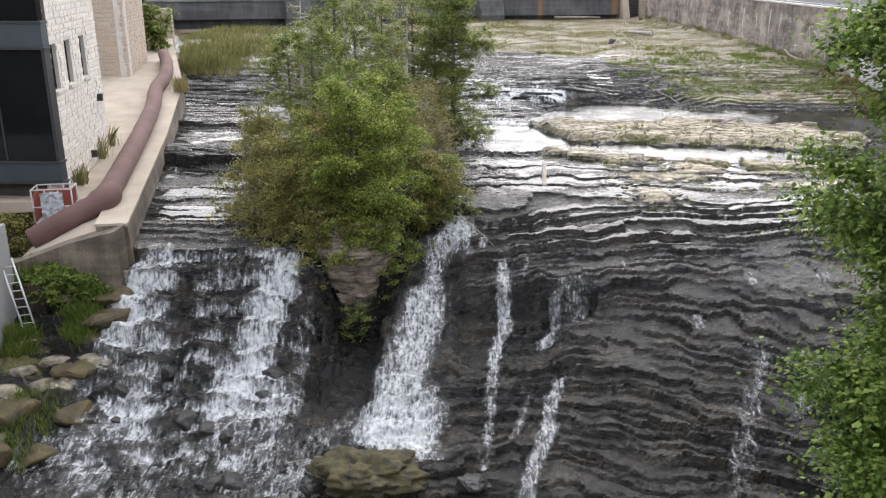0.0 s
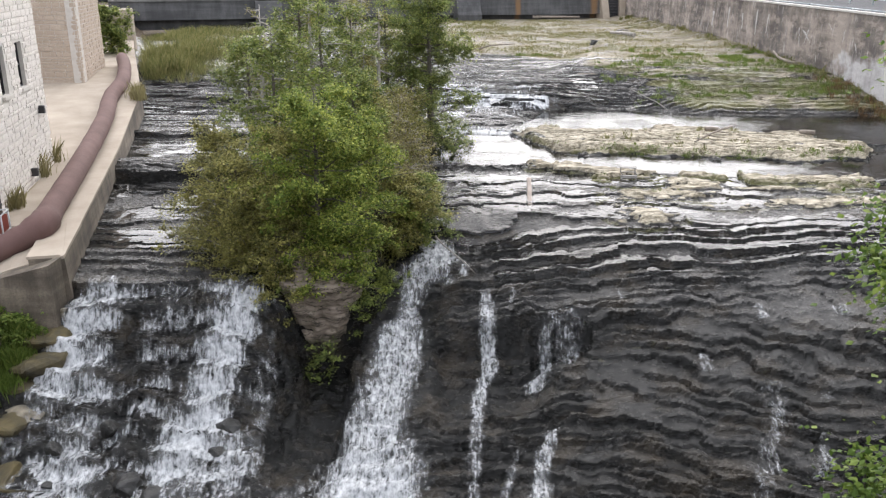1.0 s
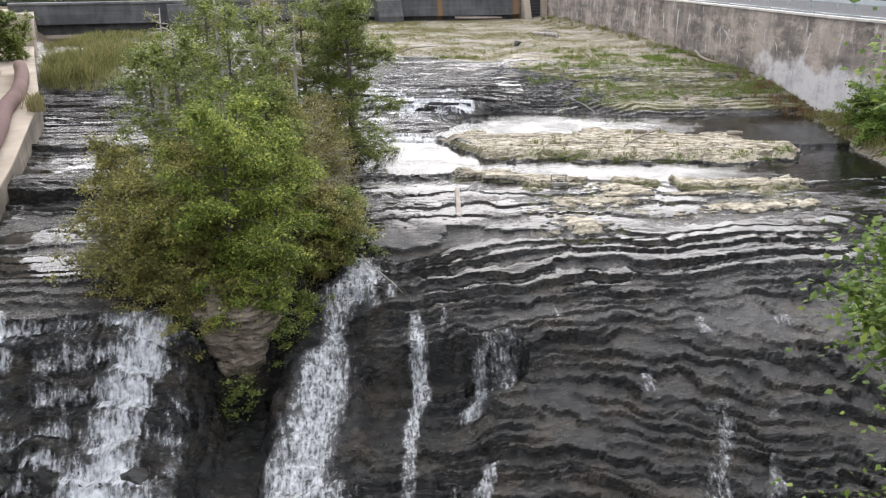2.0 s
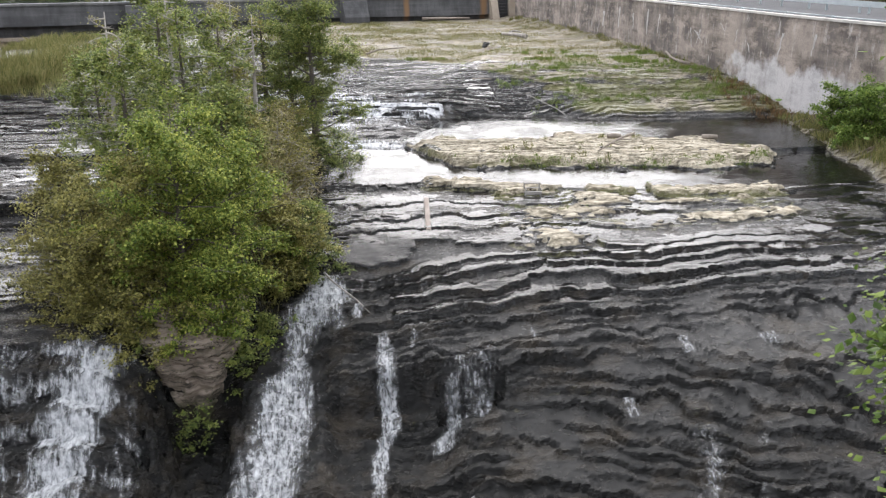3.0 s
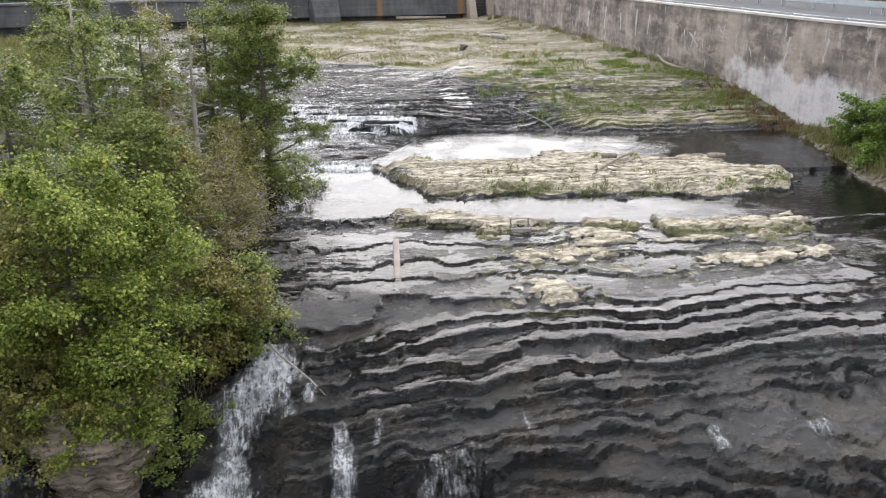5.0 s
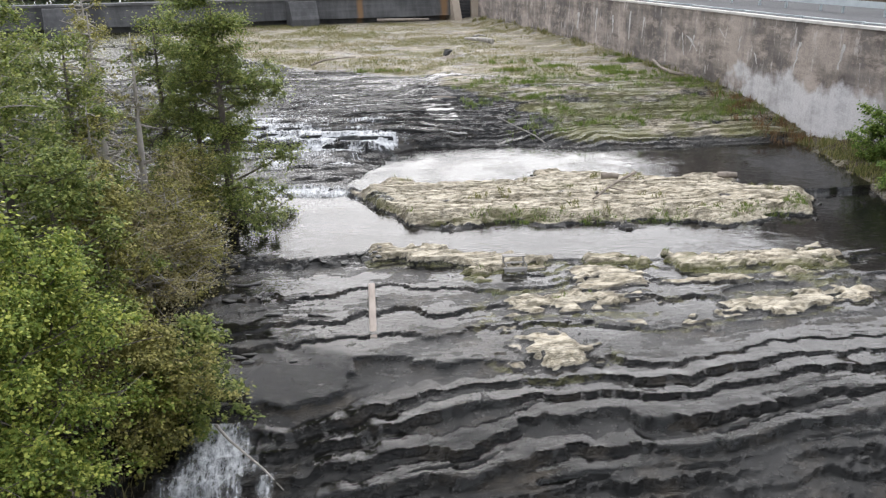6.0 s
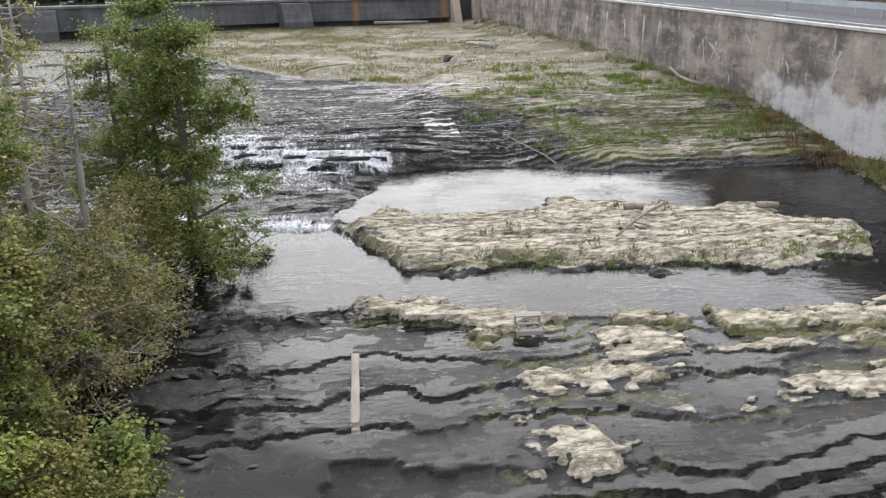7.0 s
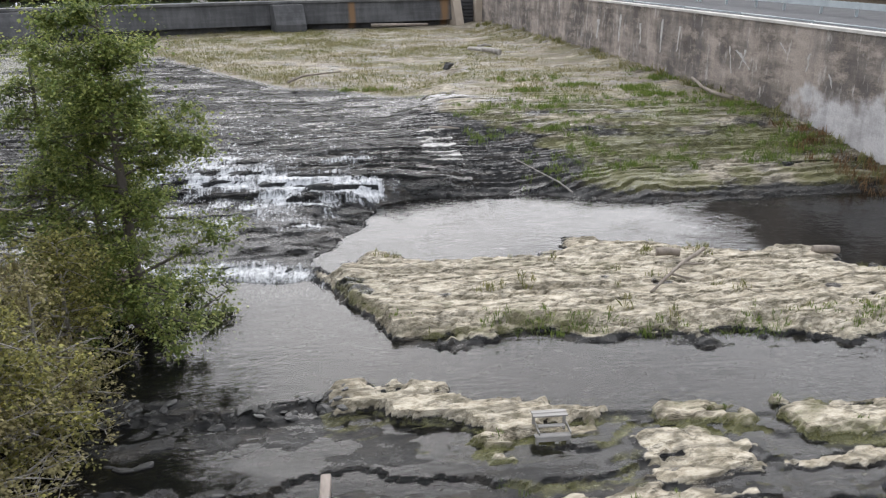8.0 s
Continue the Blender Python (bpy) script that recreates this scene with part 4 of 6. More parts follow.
bm.faces.new((lay[0][0], lay[1][0], lay[3][0], lay[2][0]))
bm.faces.new((lay[0][4], lay[2][4], lay[3][4], lay[1][4]))
bmesh.ops.recalc_face_normals(bm, faces=bm.faces)
part("sloping_end", bm, PALE, walkway)
tagged(walkway, "pale concrete walkway between the mill and the river wall", "walkway", kind="structure")

PIPE = plain("pipe_red", (0.1, 0.055, 0.048), (0.155, 0.09, 0.08), 0.9, 0.9, 0.3, 30)
pp = [(-16.45, 31.7, -0.85), (-15.8, 31.95, -0.5), (-15.0, 32.3, -0.05), (-14.0, 33.1, 0.45), (-14.35, 34.9, 0.58), (-15.2, 38.5, 0.75), (-16.6, 44.2, 1.0), (-18.2, 50.5, 1.4), (-19.9, 56, 1.75), (-20.8, 60.5, 2.1), (-22.6, 66, 2.4), (-24.6, 71, 2.6)]
fine_pp, fine_r = [], []
for i in range(len(pp) - 1):
    for k in range(5):
        p = [pp[max(i - 1, 0)], pp[i], pp[i + 1], pp[min(i + 2, len(pp) - 1)]]
        u = k / 5
        w4 = (-u + 2 * u * u - u ** 3, 2 - 5 * u * u + 3 * u ** 3, u + 4 * u * u - 3 * u ** 3, -u * u + u ** 3)
        fine_pp.append(tuple(sum(0.5 * w * q[a] for w, q in zip(w4, p)) for a in range(3)))
        fine_r.append(0.46 + 0.015 * math.sin(7 * i + 3 * k) + (0.07 if i == 3 and k < 3 or i == 2 and k > 3 else 0))
tagged(part("pipe", tube(fine_pp, fine_r, 16), PIPE), "large dull red-brown pipe lying along the walkway", "pipe")


def stone_material(name="mill_stone", tone=(1, 1, 1)):
    m, nt, out = nodes_of(name)
    fine = noise_tex(nt, 18, 5, 0.65)
    big = noise_tex(nt, 0.7, 4, 0.6)
    c = ramp(nt, fine, *[(p, tuple(a * b for a, b in zip(c3, tone))) for p, c3 in ((0.3, (0.5, 0.455, 0.41)), (0.55, (0.68, 0.635, 0.585)), (0.8, (0.76, 0.72, 0.67)))])
    isl = maths(nt, "FRACT", maths(nt, "ADD", nt.nodes.new("ShaderNodeNewGeometry").outputs["Random Per Island"], nt.nodes.new("ShaderNodeObjectInfo").outputs["Random"]))
    c = mixc(nt, maths(nt, "MULTIPLY", isl, 0.3), c, tuple(a * b for a, b in zip((0.5, 0.455, 0.4), tone)))
    c = mixc(nt, ramp(nt, big, (0.5, 0.0), (0.7, 0.25)), c, (0.52, 0.455, 0.38))
    principled(nt, out, c, 0.9, bump(nt, fine, 0.6, 0.03))
    return m


STONE = stone_material()
TAN_STONE = stone_material("tan_stone", (0.66, 0.58, 0.5))
MORTAR = plain("mortar", (0.5, 0.465, 0.42), (0.64, 0.6, 0.545), 3, 0.95, 0.4, 40)
GLASS = plain("window_glass", (0.006, 0.007, 0.008), (0.01, 0.011, 0.013), 1, 0.06, 0.02, 10, spec=0.2)
CLAD = plain("dark_cladding", (0.03, 0.038, 0.046), (0.045, 0.056, 0.066), 0.8, 0.45, 0.05, 20)
FRAME = plain("dark_frame", (0.02, 0.02, 0.022), (0.035, 0.035, 0.038), 3, 0.5, 0.1, 30)


def block_mesh(seed):
    """A rough squared stone, one unit each way, its face a little uneven."""
    rnd = random.Random(seed)
    j = lambda s: rnd.uniform(-s, s)
    co = [(x, 0.0, z) for x, z in ((0, 0), (1, 0), (1, 1), (0, 1))]
    co += [(x + j(0.03), -0.7 + j(0.2), z + j(0.04)) for x, z in ((0.04, 0.05), (0.96, 0.05), (0.96, 0.95), (0.04, 0.95))]
    co += [(0.5 + j(0.15), -1.0, 0.5 + j(0.15))]
    faces = [(4, 5, 8), (5, 6, 8), (6, 7, 8), (7, 4, 8)] + [f for q in range(4) for f in ((q, (q + 1) % 4, 4 + (q + 1) % 4), (q, 4 + (q + 1) % 4, 4 + q))]
    return np.array(co), np.array(faces)


def rubble(a, b, z0, z1, holes, parent, seed, size=0.5, single=0, stone=None):
    """Rough coursed stones on a wall between the ground points a and b, clear of openings (u0, u1, z0, z1).
    The first `single` of them are objects of their own, the rest one mesh."""
    rnd = random.Random(seed)
    a, b = Vector((*a, 0)), Vector((*b, 0))
    length = (b - a).length
    d = (b - a) / length
    turn = Matrix(((d.x, -d.y, 0, a.x), (d.y, d.x, 0, a.y), (0, 0, 1, 0), (0, 0, 0, 1)))
    shapes = [block_mesh(seed * 10 + k) for k in range(6)]
    meshes = []
    for co, faces in shapes:
        me = array_mesh("stone", co, faces, smooth=False)
        me.materials.append(stone or STONE)
        meshes.append(me)
    verts, polys, n = [], [], 0
    z = z0
    while z < z1:
        h = rnd.uniform(0.4, 1.0) * size * 0.75
        u = -rnd.random() * size
        while u < length:
            w = rnd.uniform(0.45, 1.9) * size
            u0, u1, t0, t1 = max(u, 0) + 0.01, min(u + w, length) - 0.01, z + 0.01, min(z + h, z1) - 0.01
            u += w
            if u1 - u0 < 0.06 or t1 - t0 < 0.04 or any(u1 > q[0] and u0 < q[1] and t1 > q[2] - 0.15 and t0 < q[3] for q in holes):
                continue
            k = rnd.randrange(6)
            m = turn @ Matrix.Translation((u0, 0, t0)) @ Matrix.Diagonal((u1 - u0, rnd.uniform(0.03, 0.075), t1 - t0, 1))
            if single > 0 and u0 < 6.8 and z > 2.0:
                ob = part("stone", meshes[k], None, parent)
                ob.matrix_basis = m
                single -= 1
            else:
                co, faces = shapes[k]
                verts += [tuple(m @ Vector(c)) for c in co]
                polys += [tuple(int(i) + n for i in f) for f in faces]
                n += len(co)
        z += h
    return tagged(part("stone_facing", array_mesh("stone_facing", np.array(verts), np.array(polys), smooth=False), stone or STONE, parent), kind="stuff")


def slab_wall(a, b, z0, z1, holes, thick):
    """A plain wall with openings, built as boxes round the holes in the wall's own axes."""
    a, b = Vector((*a, 0)), Vector((*b, 0))
    length = (b - a).length
    bm = bmesh.new()
    us = sorted({0.0, length, *[q[0] for q in holes], *[q[1] for q in holes]})
    zs = sorted({z0, z1, *[q[2] for q in holes], *[q[3] for q in holes]})
    for u0, u1 in zip(us, us[1:]):
        for t0, t1 in zip(zs, zs[1:]):
            if not any(q[0] <= u0 and u1 <= q[1] and q[2] <= t0 and t1 <= q[3] for q in holes):
                box(u0, u1, 0, thick, t0, t1, bm=bm)
    bmesh.ops.remove_doubles(bm, verts=bm.verts, dist=1e-4)
    d = (b - a) / length
    m = Matrix(((d.x, -d.y, 0, a.x), (d.y, d.x, 0, a.y), (0, 0, 1, 0), (0, 0, 0, 1)))
    bm.transform(m)
    return bm, m


def window(parent, m, u0, u1, z0, z1):
    w = part("window", box(u0, u1, 0.22, 0.26, z0, z1), GLASS, parent)
    w.matrix_basis = m
    for q in ((u0, u0 + 0.06, z0, z1), (u1 - 0.06, u1, z0, z1), (u0, u1, z1 - 0.06, z1), (u0, u1, z0, z0 + 0.06), (u0, u1, (z0 + z1) / 2 - 0.03, (z0 + z1) / 2 + 0.03), ((u0 + u1) / 2 - 0.02, (u0 + u1) / 2 + 0.02, z0, z1)):
        part("frame", box(q[0], q[1], 0.16, 0.22, q[2], q[3]), FRAME, w)
    part("sill", box(u0 - 0.1, u1 + 0.1, -0.14, 0.2, z0 - 0.14, z0 - 0.004, 0.01), MORTAR, w)


mill = thing("mill_building", pose(0, 0, 0), "old cream stone mill with small dark windows", "building")
A, B = (-16.34, 34.5), (-18.01, 43.4)
HOLES = [(0.95, 1.85, 4.5, 6.4), (3.15, 4.05, 4.5, 6.4), (5.7, 6.6, 4.5, 6.4)]
bm, mm = slab_wall(A, B, -0.5, 12, HOLES, 0.6)
part("wall", bm, MORTAR, mill)
rubble(A, B, 0.0, 12, HOLES, mill, 5, 0.42, 300)
bm, m2 = slab_wall((-27, 34.5), A, -3.0, 12, [], 0.6)
part("wall", bm, stained("basement_render", (0.075, 0.058, 0.046), (0.03, 0.024, 0.02), 0.4, 0.5), mill, "dark brown rendered basement wall")
bm, m2 = slab_wall(B, (-27, 43.4), -0.5, 12, [], 0.6)
part("wall", bm, MORTAR, mill)
for q in HOLES:
    window(mill, mm, *q)
part("roof", box(-27.5, -15.9, 34.2, 43.9, 12.004, 12.3), CLAD, mill)
for u, z in ((4.9, 8.6), (7.4, 8.1), (5.2, 0.75), (7.6, 3.1)):
    lamp = part("wall_lamp", box(u, u + 0.22, -0.3, -0.004, z, z + 0.35, 0.04), FRAME, mill, "small dark wall fixture")
    lamp.matrix_basis = mm

bay = thing("bay_window", pose(0, 0, 0), "projecting dark glazed bay with slate-blue cladding bands", "bay window")
part("glazing", box(-30, -16.08, 33.92, 34.3, 1.5, 11), GLASS, bay, "black reflective glass")
for z0, z1 in ((1.0, 1.75), (6.45, 7.35), (10.5, 11.2)):
    part("cladding_band", box(-30, -15.98, 33.84, 34.35, z0, z1, 0.02), CLAD, bay)
    part("edge_trim", box(-30.05, -15.93, 33.8, 34.4, z1 + 0.003, z1 + 0.1, 0.01), FRAME, bay)
    part("edge_trim", box(-30.05, -15.93, 33.8, 34.4, z0 - 0.1, z0 - 0.003, 0.01), FRAME, bay)
for x in (-18.2, -20.6, -23.0):
    part("mullion", box(x, x + 0.07, 33.88, 33.915, 1.86, 6.34), FRAME, bay)
part("corner_post", box(-16.1, -15.97, 33.86, 34.33, 1.86, 6.34), FRAME, bay)

mill_b = thing("stone_building", pose(0, 0, 0), "beige coursed stone building beside the river walkway", "building")
bm, m2 = slab_wall((-36, 62.5), (-24.2, 62.5), 0.5, 14, [], 0.6)
part("wall", bm, MORTAR, mill_b)
rubble((-36, 62.5), (-24.2, 62.5), 1.0, 14, [], mill_b, 8, 0.5, stone=TAN_STONE)
bm, m2 = slab_wall((-24.2, 62.5), (-25.6, 70), 0.5, 14, [], 0.6)
part("wall", bm, MORTAR, mill_b)
rubble((-24.2, 62.5), (-25.6, 70), 1.0, 14, [], mill_b, 9, 0.5, stone=TAN_STONE)
part("roof", box(-36.5, -24, 62, 71, 14.004, 14.3), CLAD, mill_b)


# ---------------------------------------------------------------- rocks
def boulder(name, size, seed, material=None, layers=0.35, detail=4, rough=1.0):
    """A lump of bedded rock with stepped sides."""
    bm = bmesh.new()
    bmesh.ops.create_icosphere(bm, subdivisions=detail, radius=1.0)
    off = Vector((seed * 3.1, seed * 1.7, seed * 0.9))
    for v in bm.verts:
        p = v.co.copy()
        k = 1 + 0.3 * noise.noise(p * 1.3 + off) + rough * (0.16 * noise.noise(p * 3.2 + off) + 0.1 * noise.noise(p * 7.5 + off) + 0.04 * noise.noise(p * 17 + off))
        p = Vector((p.x * size[0], p.y * size[1], p.z * size[2])) * k
        band = p.z / layers + 0.5 * noise.noise(p * 0.8 + off)
        cut = 0.06 * (band - math.floor(band) - 0.5)
        v.co = Vector((p.x * (1 + cut), p.y * (1 + cut), p.z))
    for f in bm.faces:
        f.smooth = True
    me = bpy.data.meshes.new(name)
    bm.to_mesh(me)
    bm.free()
    me.materials.append(material or ROCK)
    return me


def shard(name, size, seed, material):
    """An angular broken rock: the hull of scattered points, roughened."""
    rnd = random.Random(seed)
    bm = bmesh.new()
    for _ in range(16):
        v = Vector((rnd.gauss(0, 1), rnd.gauss(0, 1), rnd.gauss(0, 1))).normalized() * rnd.uniform(0.75, 1.1)
        bm.verts.new((v.x * size[0], v.y * size[1], max(min(v.z, 0.7), -0.8) * size[2]))
    hull = bmesh.ops.convex_hull(bm, input=bm.verts)
    bmesh.ops.delete(bm, geom=[g for g in hull["geom_interior"] if isinstance(g, bmesh.types.BMVert)], context="VERTS")
    bmesh.ops.bevel(bm, geom=bm.edges[:], offset=0.06 * size[0], segments=1, affect="EDGES")
    bmesh.ops.triangulate(bm, faces=bm.faces[:])
    bmesh.ops.subdivide_edges(bm, edges=[e for e in bm.edges if e.calc_length() > 0.3 * size[0]], cuts=2, use_grid_fill=True)
    off = Vector((seed, 2 * seed, 0.5 * seed))
    for v in bm.verts:
        v.co += 0.14 * size[2] * noise.noise_vector(v.co * (2.2 / size[0]) + off) + 0.07 * size[2] * noise.noise_vector(v.co * (6 / size[0]) + off)
    me = bpy.data.meshes.new(name)
    bm.to_mesh(me)
    bm.free()
    me.materials.append(material)
    return me


MOSSROCK = plain("mossy_rock", (0.012, 0.011, 0.006), (0.095, 0.08, 0.026), 3.0, 0.75, 1.0, 16)


def pillar_material():
    m, nt, out = nodes_of("pillar_rock")
    lay = noise_tex(nt, 1.0, 5, 0.65, (0.7, 0.7, 6.0))
    mid = noise_tex(nt, 3.0, 5, 0.6)
    fine = noise_tex(nt, 22, 4, 0.65)
    c = ramp(nt, lay, (0.36, (0.05, 0.04, 0.03)), (0.44, (0.2, 0.16, 0.125)), (0.6, (0.31, 0.255, 0.205)))
    joints = noise_tex(nt, 1.0, 6, 0.65, (0.8, 0.8, 3.4), None, (2, 5, 1))
    c = mixc(nt, ramp(nt, maths(nt, "ABSOLUTE", maths(nt, "SUBTRACT", joints, 0.5)), (0.004, 0.9), (0.02, 0.0)), c, (0.02, 0.017, 0.012))
    c = mixc(nt, ramp(nt, mid, (0.5, 0.0), (0.68, 0.6)), c, (0.09, 0.08, 0.05))
    geo = nt.nodes.new("ShaderNodeNewGeometry")
    sep = nt.nodes.new("ShaderNodeSeparateXYZ")
    nt.links.new(geo.outputs["Position"], sep.inputs[0])
    low = maths(nt, "ADD", maths(nt, "MULTIPLY", maths(nt, "ADD", sep.outputs[2], 3.0), -0.7), maths(nt, "MULTIPLY", maths(nt, "SUBTRACT", mid, 0.5), 1.6))
    damp = ramp(nt, low, (0.0, 0.0), (0.45, 1.0))
    c = mixc(nt, damp, c, ramp(nt, mid, (0.3, (0.02, 0.02, 0.012)), (0.7, (0.075, 0.07, 0.03))))
    principled(nt, out, c, 0.8, bump(nt, fine, 0.5, 0.03, bump(nt, lay, 0.9, 0.12)))
    return m


def rock_pillar():
    """The prow of the islet: an undercut, bedded rock that narrows to its foot."""
    bm = bmesh.new()
    rows, sides = 100, 90
    rings = []
    for i in range(rows):
        z = -5.4 + 5.4 * i / (rows - 1)
        cx = np.interp(z, [-5.4, -4.4, -2.3, -0.5, 0.9], [-3.5, -3.55, -3.7, -3.75, -3.8])
        rx = np.interp(z, [-5.4, -4.6, -3.6, -2.3, -1.3, -0.4, 0.2, 0.9], [0.55, 0.4, 0.7, 1.2, 1.6, 1.8, 1.8, 1.6])
        cy = np.interp(z, [-5.4, -1.2, 0.0], [33.2, 33.3, 33.9])
        ry = np.interp(z, [-5.4, -4.5, -2.3, -0.4, 0.3, 0.9], [1.6, 1.4, 1.9, 2.2, 2.5, 2.1])
        shelf = math.floor(z / 0.27 + 0.4 * math.sin(2.1 * z))
        notch = 0.05 * noise.noise((0, 3.3, shelf * 1.7)) + 0.02 * noise.noise((7.1, 0, z * 9))
        ring = []
        for k in range(sides):
            a = 2 * math.pi * k / sides
            ca, sa = math.cos(a), math.sin(a)
            q = (abs(ca) ** 3.2 + abs(sa) ** 3.2) ** (-1 / 3.2)
            wob = 1 + 0.18 * noise.noise((2 * ca, 2 * sa, shelf * 0.5)) + 0.05 * noise.noise((5 * ca, 5 * sa, shelf * 0.8)) + 0.05 * noise.noise((9 * ca, 9 * sa, z * 2.5)) + 0.025 * noise.noise((23 * ca, 23 * sa, z * 9)) + notch
            ring.append(bm.verts.new((cx + rx * q * ca * wob, cy + ry * q * sa * wob, z)))
        rings.append(ring)
    for a, b in zip(rings, rings[1:]):
        for k in range(sides):
            bm.faces.new((a[k], a[(k + 1) % sides], b[(k + 1) % sides], b[k])).smooth = True
    bm.faces.new(rings[-1])
    bm.faces.new(rings[0][::-1])
    return bm


PILLAR = pillar_material()
tagged(part("rock_pillar", rock_pillar(), PILLAR), "undercut layered rock prow of the islet between two falls", "rock")
big = part("boulder", boulder("boulder", (1.5, 1.05, 0.72), 2, MOSSROCK, 0.3, detail=5, rough=1.5), None)
big.matrix_world = pose(-2.1, 22.4, -5.2)
tagged(big, "mossy brown boulder at the foot of the falls", "boulder")


# ---------------------------------------------------------------- trees
def leaves_mesh(name, centres, spread, count, size, seed, flat=0.35, droop=0.0, squash=0.6):
    """Many small pointed leaves round the twig ends; each leaf a bent pair of triangles."""
    rng = np.random.default_rng(seed)
    c = np.asarray(centres)
    pick = rng.integers(0, len(c), count)
    off = rng.normal(0, 1, (count, 3))
    off /= np.maximum(np.linalg.norm(off, axis=1, keepdims=True), 1e-3)
    off *= np.abs(rng.normal(0, 0.62, (count, 1))) * spread
    off[:, 2] *= squash
    p = c[pick] + off
    d = rng.normal(0, 1, (count, 3)) + off / spread * 1.4
    d[:, 2] = d[:, 2] * flat - droop
    d /= np.linalg.norm(d, axis=1, keepdims=True)
    s = np.cross(d, np.array([0, 0, 1.0])) * 1.3 + rng.normal(0, 0.55, (count, 3))
    s -= (s * d).sum(1, keepdims=True) * d
    s /= np.linalg.norm(s, axis=1, keepdims=True)
    n = np.cross(d, s)
    ln = size * rng.uniform(0.6, 1.4, (count, 1))
    wd = ln * rng.uniform(0.28, 0.5, (count, 1))
    tip = p + d * ln - np.array([0, 0, 0.2]) * ln
    a = p + d * ln * 0.45 + s * wd + n * wd * 0.35
    b = p + d * ln * 0.45 - s * wd + n * wd * 0.35
    co = np.stack([p, a, tip, b], 1).reshape(-1, 3)
    faces = np.arange(count * 4).reshape(-1, 4)
    return array_mesh(name, co, faces, smooth=False)


def make_tree(name, label, height, radius, leaf, seed, style="cedar", leaves=9000, size=0.13, bare=0.0, lean=(0, 0), full=False):
    """Tapered trunk, limbs and a ragged crown of small leaves. style: cedar, broad or dead."""
    rnd = random.Random(seed)
    tree = thing(name, pose(0, 0, 0), label, "tree")
    top = Vector((lean[0], lean[1], height))
    pts = []
    for i in range(9):
        u = i / 8
        pts.append(Vector((top.x * u + 0.12 * math.sin(3 * u + seed) * height * 0.08, top.y * u + 0.12 * math.cos(4 * u + seed) * height * 0.08, height * u * 0.97 - 0.5 * (1 - u))))
    r0 = 0.022 * height + 0.03
    part("trunk", tube(pts, [r0 * (1 - 0.93 * i / 8) for i in range(9)], 7), DEADWOOD if style == "dead" else BARK, tree)
    limbs = bmesh.new()
    centres = []
    count = {"cedar": 66, "broad": 110 if full else 56, "dead": 56}[style]
    for k in range(count):
        u = rnd.uniform(0.04, 0.98) if style != "broad" else rnd.uniform(0.36 if full else 0.1, 0.97)
        j = min(int(u * 8), 7)
        base = pts[j].lerp(pts[j + 1], u * 8 - j)
        if style == "cedar":
            reach = radius * (0.35 + 0.75 * (1 - u) ** 0.7) * rnd.uniform(0.55, 1.2)
            rise = rnd.uniform(-0.1, 0.5)
        elif style == "broad":
            reach = radius * math.sqrt(max(0.15, 1 - (1.7 * u - 0.75) ** 2)) * rnd.uniform(0.35, 1.15)
            rise = rnd.uniform(0.1, 0.8)
            if full:
                reach *= min(1.0, 0.5 + 2.0 * (u - 0.36))
        else:
            reach = radius * (1.1 - 0.7 * u) * rnd.uniform(0.5, 1.2)
            rise = rnd.uniform(-0.5, 0.5)
        a = k * 2.4 + rnd.uniform(-0.5, 0.5)
        d = Vector((math.cos(a), math.sin(a), rise))
        bend = Vector((rnd.uniform(-0.2, 0.2), rnd.uniform(-0.2, 0.2), rnd.uniform(-0.35, 0.25)))
        seg = [base + d * reach * t + bend * reach * t * t for t in (0, 0.3, 0.6, 0.85, 1.0)]
        rb = (0.006 * height + 0.01) * (1 - 0.6 * u) * (1.3 if style == "dead" else 1)
        tube(seg, [rb, rb * 0.8, rb * 0.55, rb * 0.35, rb * 0.15], 4, limbs, cap=False)
        for t in range(7 if style == "dead" else 4):
            q = seg[rnd.randint(1, 4)]
            side = Vector((rnd.uniform(-1, 1), rnd.uniform(-1, 1), rnd.uniform(-0.4, 0.6))) * reach * 0.4
            tube([q, q + side * 0.5, q + side + bend * 0.1], [rb * 0.35, rb * 0.25, rb * 0.1], 3, limbs, cap=False)
            if rnd.random() > bare:
                centres += [tuple(q + side * 0.6), tuple(q + side)]
        if rnd.random() > bare:
            centres += [tuple(seg[2]), tuple(seg[3]), tuple(seg[4]), tuple(seg[4])]
    if rnd.random() > bare:
        centres += [tuple(pts[8])] * 2 + [tuple(pts[7])]
    tagged(part("limb", limbs, DEADWOOD if style == "dead" or bare > 0.2 else BARK, tree), kind="stuff")
    if leaves and centres:
        # leaves gather in clumps with gaps between them
        rnd.shuffle(centres)
        centres = centres[:max(30, int(len(centres) * (1.0 if full else 0.62 if style == "cedar" else 0.42)))]
        part("crown", leaves_mesh("crown", centres, radius * (0.2 if style == "cedar" else 0.32 if full else 0.24), leaves, size, seed, 0.6 if style == "broad" else 0.45, 0.12, 0.6 if style == "broad" else 0.9), leaf, tree)
    return tree


def place(tree, x, y, z, turn=0.0, scale=1.0):
    tree.matrix_basis = pose(x, y, z, 0, 0, turn) @ Matrix.Scale(scale, 4)
    return tree


